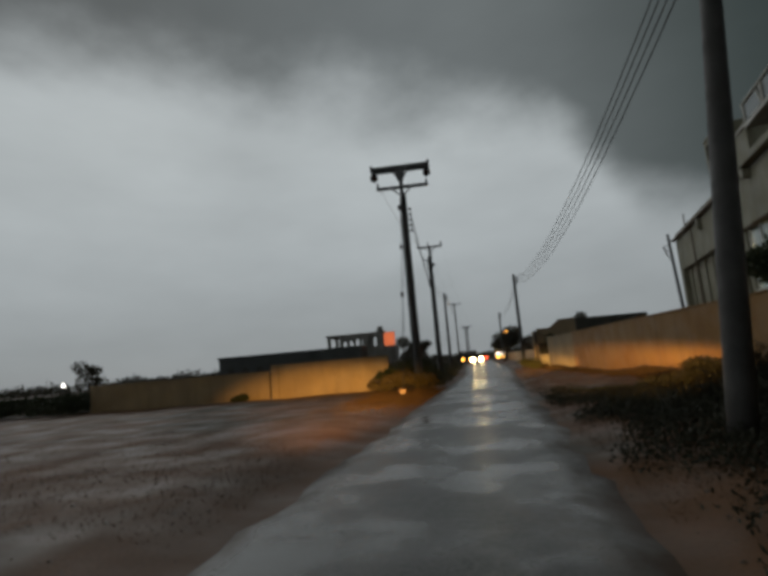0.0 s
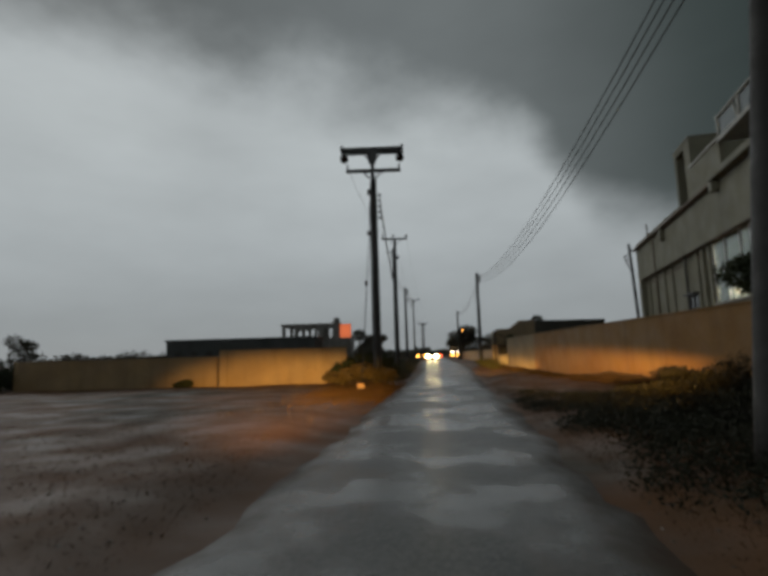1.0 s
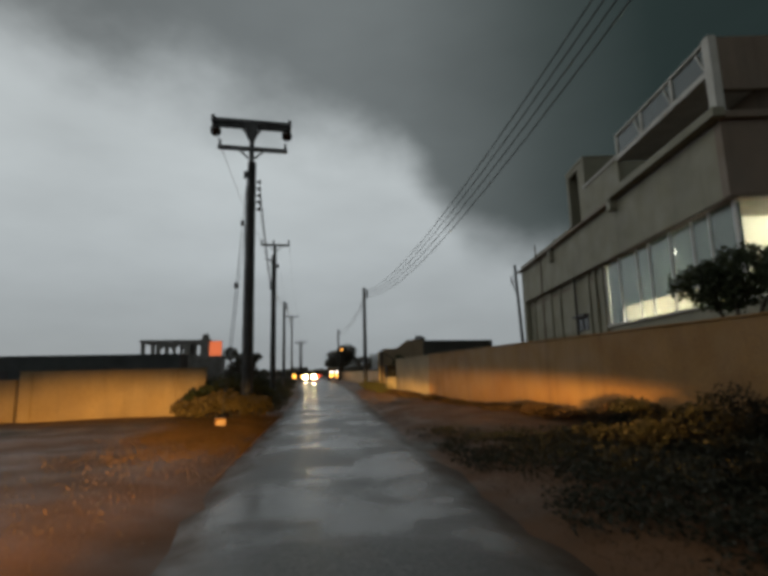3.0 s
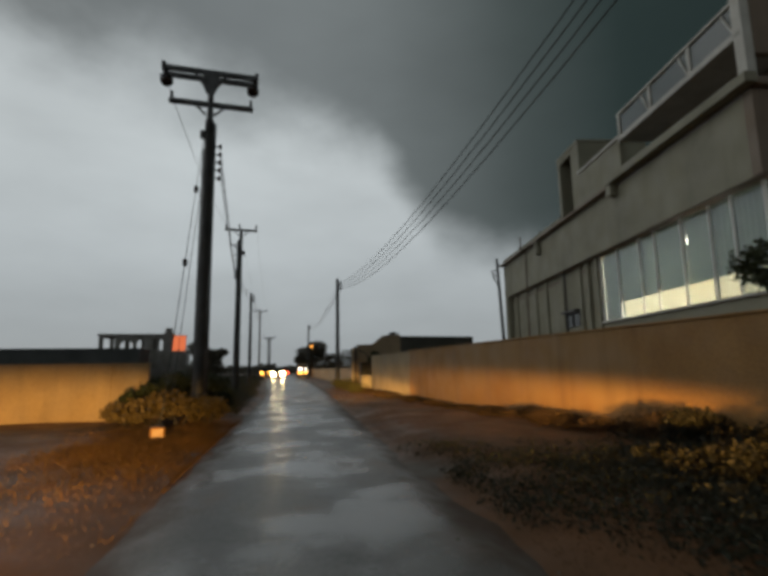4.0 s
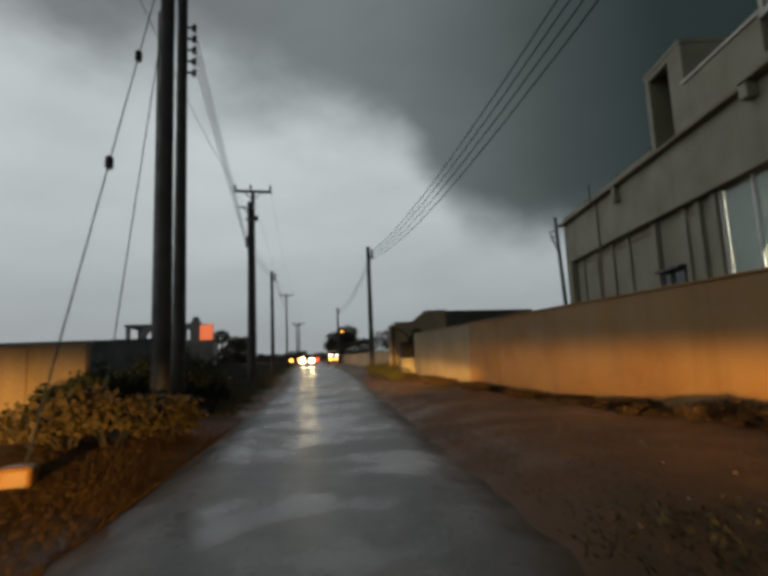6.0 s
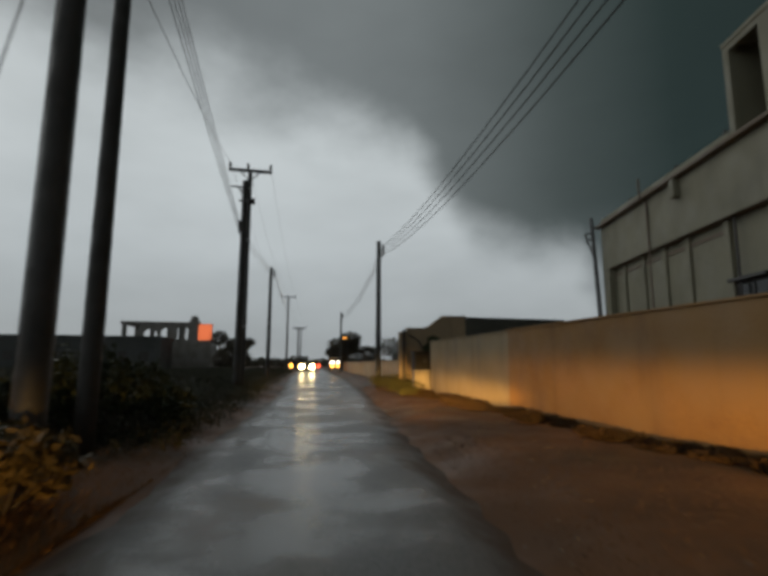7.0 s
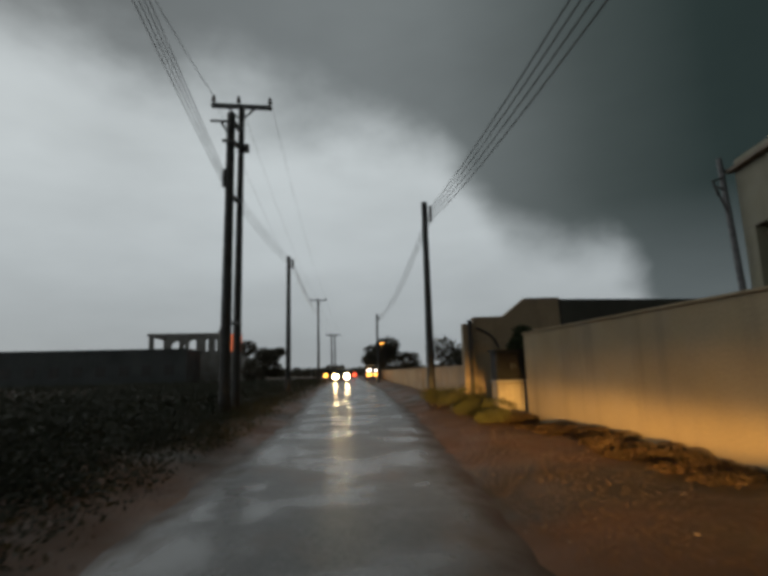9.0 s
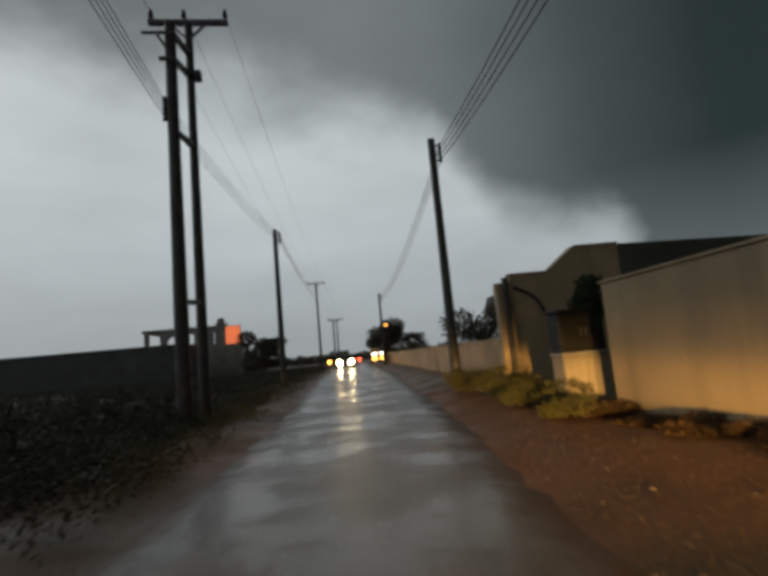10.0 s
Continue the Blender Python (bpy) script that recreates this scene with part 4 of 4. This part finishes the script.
tree("tree", 17.5, 62, 3.9, 3.0, "dark tree behind the outbuilding", 19, 2600, .14, .2)
tree("tree", 22.5, 64, 4.0, 3.0, "dark tree behind the outbuilding", 20, 2600, .14, .2)
topiary = thing("ornamental_tree", pose(6.75, 11.8, 0), "dark clipped ornamental tree standing over the wall", "tree")
r = np.random.default_rng(31)
part("trunk", rods(((0, 0, -.1), (.03, .1, 1.4), .08, .06), ((.03, .1, 1.4), (0, -.55, 2.4), .045, .02), ((.03, .1, 1.4), (.05, .65, 2.4), .045, .02),
                   ((.03, .1, 1.4), (-.1, .05, 2.55), .04, .02)), BARK, topiary)
quads("crown", leaf_quads(blob_points([(0, -.85, 2.55, .5, .55, .33), (0, -.1, 2.72, .55, .6, .42), (0, .65, 2.62, .55, .6, .38), (.1, -1.3, 2.45, .4, .4, .25),
                                       (0, .25, 2.35, .4, .5, .3)], 6500, r), .055, r), LEAF, topiary)


def bush(x, y, w, h, seed, material=LEAF, label="dark wet bush on the verge", n=900, leaf=.06):
    r = np.random.default_rng(seed)
    ob = thing("bush", pose(x, y, 0), label, "bush", "bushes on the verge")
    bm = bmesh.new()
    blobs = []
    for k in range(6):
        a, d = 1.05 * k + r.uniform(-.4, .4), w * r.uniform(.1, .45)
        tip = (d * math.cos(a), d * math.sin(a), h * r.uniform(.45, .8))
        rod(bm, (0, 0, 0), tip, .018, .006, 6)
        blobs.append((*tip, w * r.uniform(.22, .36), w * r.uniform(.22, .36), h * r.uniform(.2, .36)))
    part("stem", bm, BARK, ob)
    quads("foliage", leaf_quads(blob_points(blobs, n, r), leaf, r), material, ob)
    return ob


r = np.random.default_rng(77)
y = 5.5
while y < 32:
    if 11.9 < y < 12.6:
        y = 12.7
    tall = float(np.interp(y, (5, 9, 11, 14, 19, 32), (.5, .9, .95, .55, .3, .28)))
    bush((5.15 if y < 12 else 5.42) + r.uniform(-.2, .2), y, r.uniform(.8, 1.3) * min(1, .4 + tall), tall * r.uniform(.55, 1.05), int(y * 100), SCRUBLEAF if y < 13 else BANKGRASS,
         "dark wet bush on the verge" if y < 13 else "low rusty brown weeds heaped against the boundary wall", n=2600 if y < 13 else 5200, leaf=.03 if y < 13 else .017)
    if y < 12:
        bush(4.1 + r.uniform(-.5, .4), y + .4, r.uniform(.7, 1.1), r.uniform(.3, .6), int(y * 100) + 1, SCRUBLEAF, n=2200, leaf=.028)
    y += r.uniform(.55, .95)
for x, y, w, h in ((-1.7, 22.8, 1.5, 1.25), (-2.6, 22.3, 1.3, 1.15), (-1.3, 24.4, 1.2, .9), (-2.2, 24.4, 1.6, 1.1), (-2.75, 20.6, .9, .9),
                   (-3.6, 25.5, 1.8, .9), (-8.8, 20.7, .6, .4)):
    bush(x, y, w, h, int(100 * (y - x)), n=1700)
for x, y, w, h in ((-2.3, 19.1, 1.2, .75), (-1.75, 18.9, 1.1, .8), (-1.25, 19.6, 1.0, .65), (-2.9, 19.6, 1.0, .6)):
    bush(x, y, w, h, int(100 * (y - x)), LEAFDRY, "dry yellow weeds round the foot of the pole", 1100)
for x, y, w, h in ((5.3, 33.2, 1.2, .5), (5.25, 34.6, 1.4, .55), (5.6, 35.9, 1.5, .75), (5.15, 32.0, .9, .35), (5.2, 37.0, 1.4, .6)):
    bush(x, y, w, h, int(100 * (y - x)), GATEWEED, "yellowish weeds clumped by the gate", 6500, .02)

creeper = thing("climbing_shrub", pose(6.38, 33.2, 0), "dark shrub leaning over the meter cabinet", "shrub")
part("trunk", rods(((0, 0, -.1), (-.1, -.05, 1.7), .04, .02), n=8), BARK, creeper)
r = np.random.default_rng(61)
quads("foliage", leaf_quads(blob_points([(-.12, -.1, 1.68, .32, .28, .26), (.08, 0, 1.84, .25, .25, .2), (-.3, -.1, 1.62, .2, .2, .16), (-.1, -.1, 1.95, .22, .2, .18), (.15, -.2, 1.62, .3, .25, .28)], 3200, r), .05, r), LEAF, creeper)

# rank weeds from the lane's edge to the boundary wall: too dense to count
r = np.random.default_rng(83)
blobs = []
for k in range(1000):
    y = 1 + 12 * r.random()
    lo = road_mid(y) + 1.8 + .5 * math.sin(1.1 * y) ** 2
    x = lo + (5.6 - lo) * r.random() ** .8
    up = (x - lo) / (5.6 - lo)
    h = (.14 + .36 * up ** 1.3) * r.uniform(.6, 1.2) * min(1, max(.45, (14 - y) / 4))
    blobs.append((x, y, .04 + h * .3, r.uniform(.22, .5), r.uniform(.25, .55), h * .7))
for k in range(110):
    y = 11 + 3.5 * r.random() ** 1.4
    lo = road_mid(y) + 1.75
    h = r.uniform(.05, .17)
    blobs.append((lo + (5.7 - lo) * r.random(), y, .02 + h * .3, r.uniform(.2, .5), r.uniform(.3, .7), h * .7))
tagged(quads("scrub", leaf_quads(blob_points(blobs, 300000, r), .024, r), VERGEWEED), "dark wet weeds between the lane and the boundary wall", "weeds", kind="stuff")

# scrub along the field, past the strain pole: too dense to count
r = np.random.default_rng(41)
blobs = []
for k in range(1400):
    y = 23 + 70 * r.random() ** 1.8
    off = 13 * r.random() ** 1.5
    h = r.uniform(.25, .75) * min(1, .45 + off / 4)
    blobs.append((road_mid(y) - road_half(y) - .85 - off, y, h * .4, r.uniform(.4, .9), r.uniform(.5, 1.1), h * .6))
scrub = quads("scrub", leaf_quads(blob_points(blobs, 430000, r), .032, r), FIELDLEAF)
tagged(scrub, "dense dark scrub between the road and the field", "scrub", kind="stuff")
r = np.random.default_rng(42)
blobs = []
for k in range(500):
    y = 23.5 + 18 * r.random()
    h = r.uniform(.15, .4)
    blobs.append((road_mid(y) - road_half(y) - 1.0 - 6.5 * r.random(), y, .05 + h * .3, r.uniform(.35, .8), r.uniform(.4, .9), h * .6))
tagged(quads("weeds", leaf_quads(blob_points(blobs, 200000, r), .024, r), FIELDLEAF), "low dark weeds matted along the field side", "weeds", kind="stuff")
r = np.random.default_rng(45)
blobs = []
for k in range(260):
    x = -16.2 - 40 * r.random() ** 1.3
    blobs.append((x, 21.6 + .12 * (-16 - x) + r.normal(0, .5), r.uniform(.3, .75), r.uniform(.4, .8), r.uniform(.4, .8), r.uniform(.3, .55)))
tagged(quads("hedge", leaf_quads(blob_points(blobs, 60000, r), .05, r), LEAF), "dark wet hedge running on from the garden wall", "hedge", kind="stuff")
r = np.random.default_rng(47)
n = 60000
px, py = -3 - 70 * r.random(n) ** 1.3, r.uniform(23, 96, n)
px = px + 0.085 * (py - 24)
pts = np.stack([px, py, .05 + .45 * r.random(n) ** 2], 1)
tagged(quads("field_weeds", leaf_quads(pts, .12, r, .5), FIELDLEAF), "dark rough weeds covering the wet field", "weeds", kind="stuff")
r = np.random.default_rng(43)
blobs = [(r.uniform(-90, 60), r.uniform(150, 420), 1.0, r.uniform(4, 9), 4, r.uniform(.6, 2.2)) for k in range(220)]
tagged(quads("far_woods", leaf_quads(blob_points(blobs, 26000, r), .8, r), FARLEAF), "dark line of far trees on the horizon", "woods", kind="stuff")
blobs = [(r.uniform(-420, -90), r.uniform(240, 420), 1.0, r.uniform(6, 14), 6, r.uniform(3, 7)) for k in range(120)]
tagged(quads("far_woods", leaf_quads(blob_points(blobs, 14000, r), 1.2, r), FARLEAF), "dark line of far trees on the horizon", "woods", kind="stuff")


def blades(name, count, pick, height, seed, material, label):
    r = np.random.default_rng(seed)
    x, y = pick(r, count)
    z = ground_height(x, y)
    a = r.uniform(0, 6.28, count)
    h = height * r.uniform(.4, 1.3, count)
    w = .0012 + .002 * r.random(count)
    lean = r.normal(0, .35, (count, 2)) * h[:, None]
    base = np.stack([x, y, z - .01], 1)
    off = np.stack([np.cos(a) * w, np.sin(a) * w, 0 * a], 1)
    mid = base + np.stack([lean[:, 0] * .4, lean[:, 1] * .4, h * .6], 1)
    tip = base + np.stack([lean[:, 0], lean[:, 1], h], 1)
    ob = quads(name, np.stack([base - off, base + off, mid + off * .8, tip], 1), material)
    return tagged(ob, label, "grass", kind="stuff")


def left_verge(r, n):
    y = r.uniform(4, 40, n)
    return road_mid(y) - 1.65 - np.abs(r.normal(0, 3.0, n)), y


def right_verge(r, n):
    y = r.uniform(4, 40, n)
    return np.minimum(road_mid(y) + 1.6 + np.abs(r.normal(0, 1.5, n)), 5.7), y


def guy_patch(r, n):
    """Dry grass that stands between the field and the road, before the strain pole."""
    y = 16.8 + 1.7 * r.normal(0, 1, n) + .8 * np.sin(9 * r.random(n))
    return np.minimum(road_mid(y) - 2.4 + .6 * r.normal(0, 1, n) + .25 * np.sin(2.3 * y), road_mid(y) - 1.5), y


blades("grass", 60000, guy_patch, .06, 53, DRYGRASS, "dry orange grass round the foot of the guy wires")
blades("grass", 40000, left_verge, .035, 51, DEADGRASS, "short wet grass and weeds on the field verge")
# stones and clods washed onto both verges: too many to count
r = np.random.default_rng(58)
n = 5000
sy = r.uniform(2, 40, n)
side = np.where(r.random(n) < .62, -1, 1)
sx = road_mid(sy) + side * (1.5 + np.where(side < 0, 6.0, 1.9) * r.random(n) ** 1.6)
sx = np.minimum(sx, 5.72)
size = .006 + .02 * r.random(n) ** 3
shape = np.array([(1, 0, .1), (.2, 1, 0), (-.9, .3, .1), (-.2, -1, .05), (.1, .05, .75)])
tris = np.array([(0, 1, 4), (1, 2, 4), (2, 3, 4), (3, 0, 4)])
turn = r.uniform(0, 6.28, n)
wide = shape[None, :, :] * (size[:, None, None] * r.uniform(.6, 1.4, (n, 1, 3)))
px = wide[:, :, 0] * np.cos(turn)[:, None] - wide[:, :, 1] * np.sin(turn)[:, None] + sx[:, None]
py = wide[:, :, 0] * np.sin(turn)[:, None] + wide[:, :, 1] * np.cos(turn)[:, None] + sy[:, None]
pz = wide[:, :, 2] + (ground_height(sx, sy) - .003)[:, None]
me = bpy.data.meshes.new("stones")
me.from_pydata(np.stack([px, py, pz], -1).reshape(-1, 3).tolist(), [], (tris[None] + 5 * np.arange(n)[:, None, None]).reshape(-1, 3).tolist())
me.materials.append(STONE)
tagged(new("stones", me), "small wet stones and clods on the earth verges", "stones", kind="stuff")
blades("grass", 90000, right_verge, .028, 52, DEADGRASS, "short wet grass and weeds under the boundary wall")
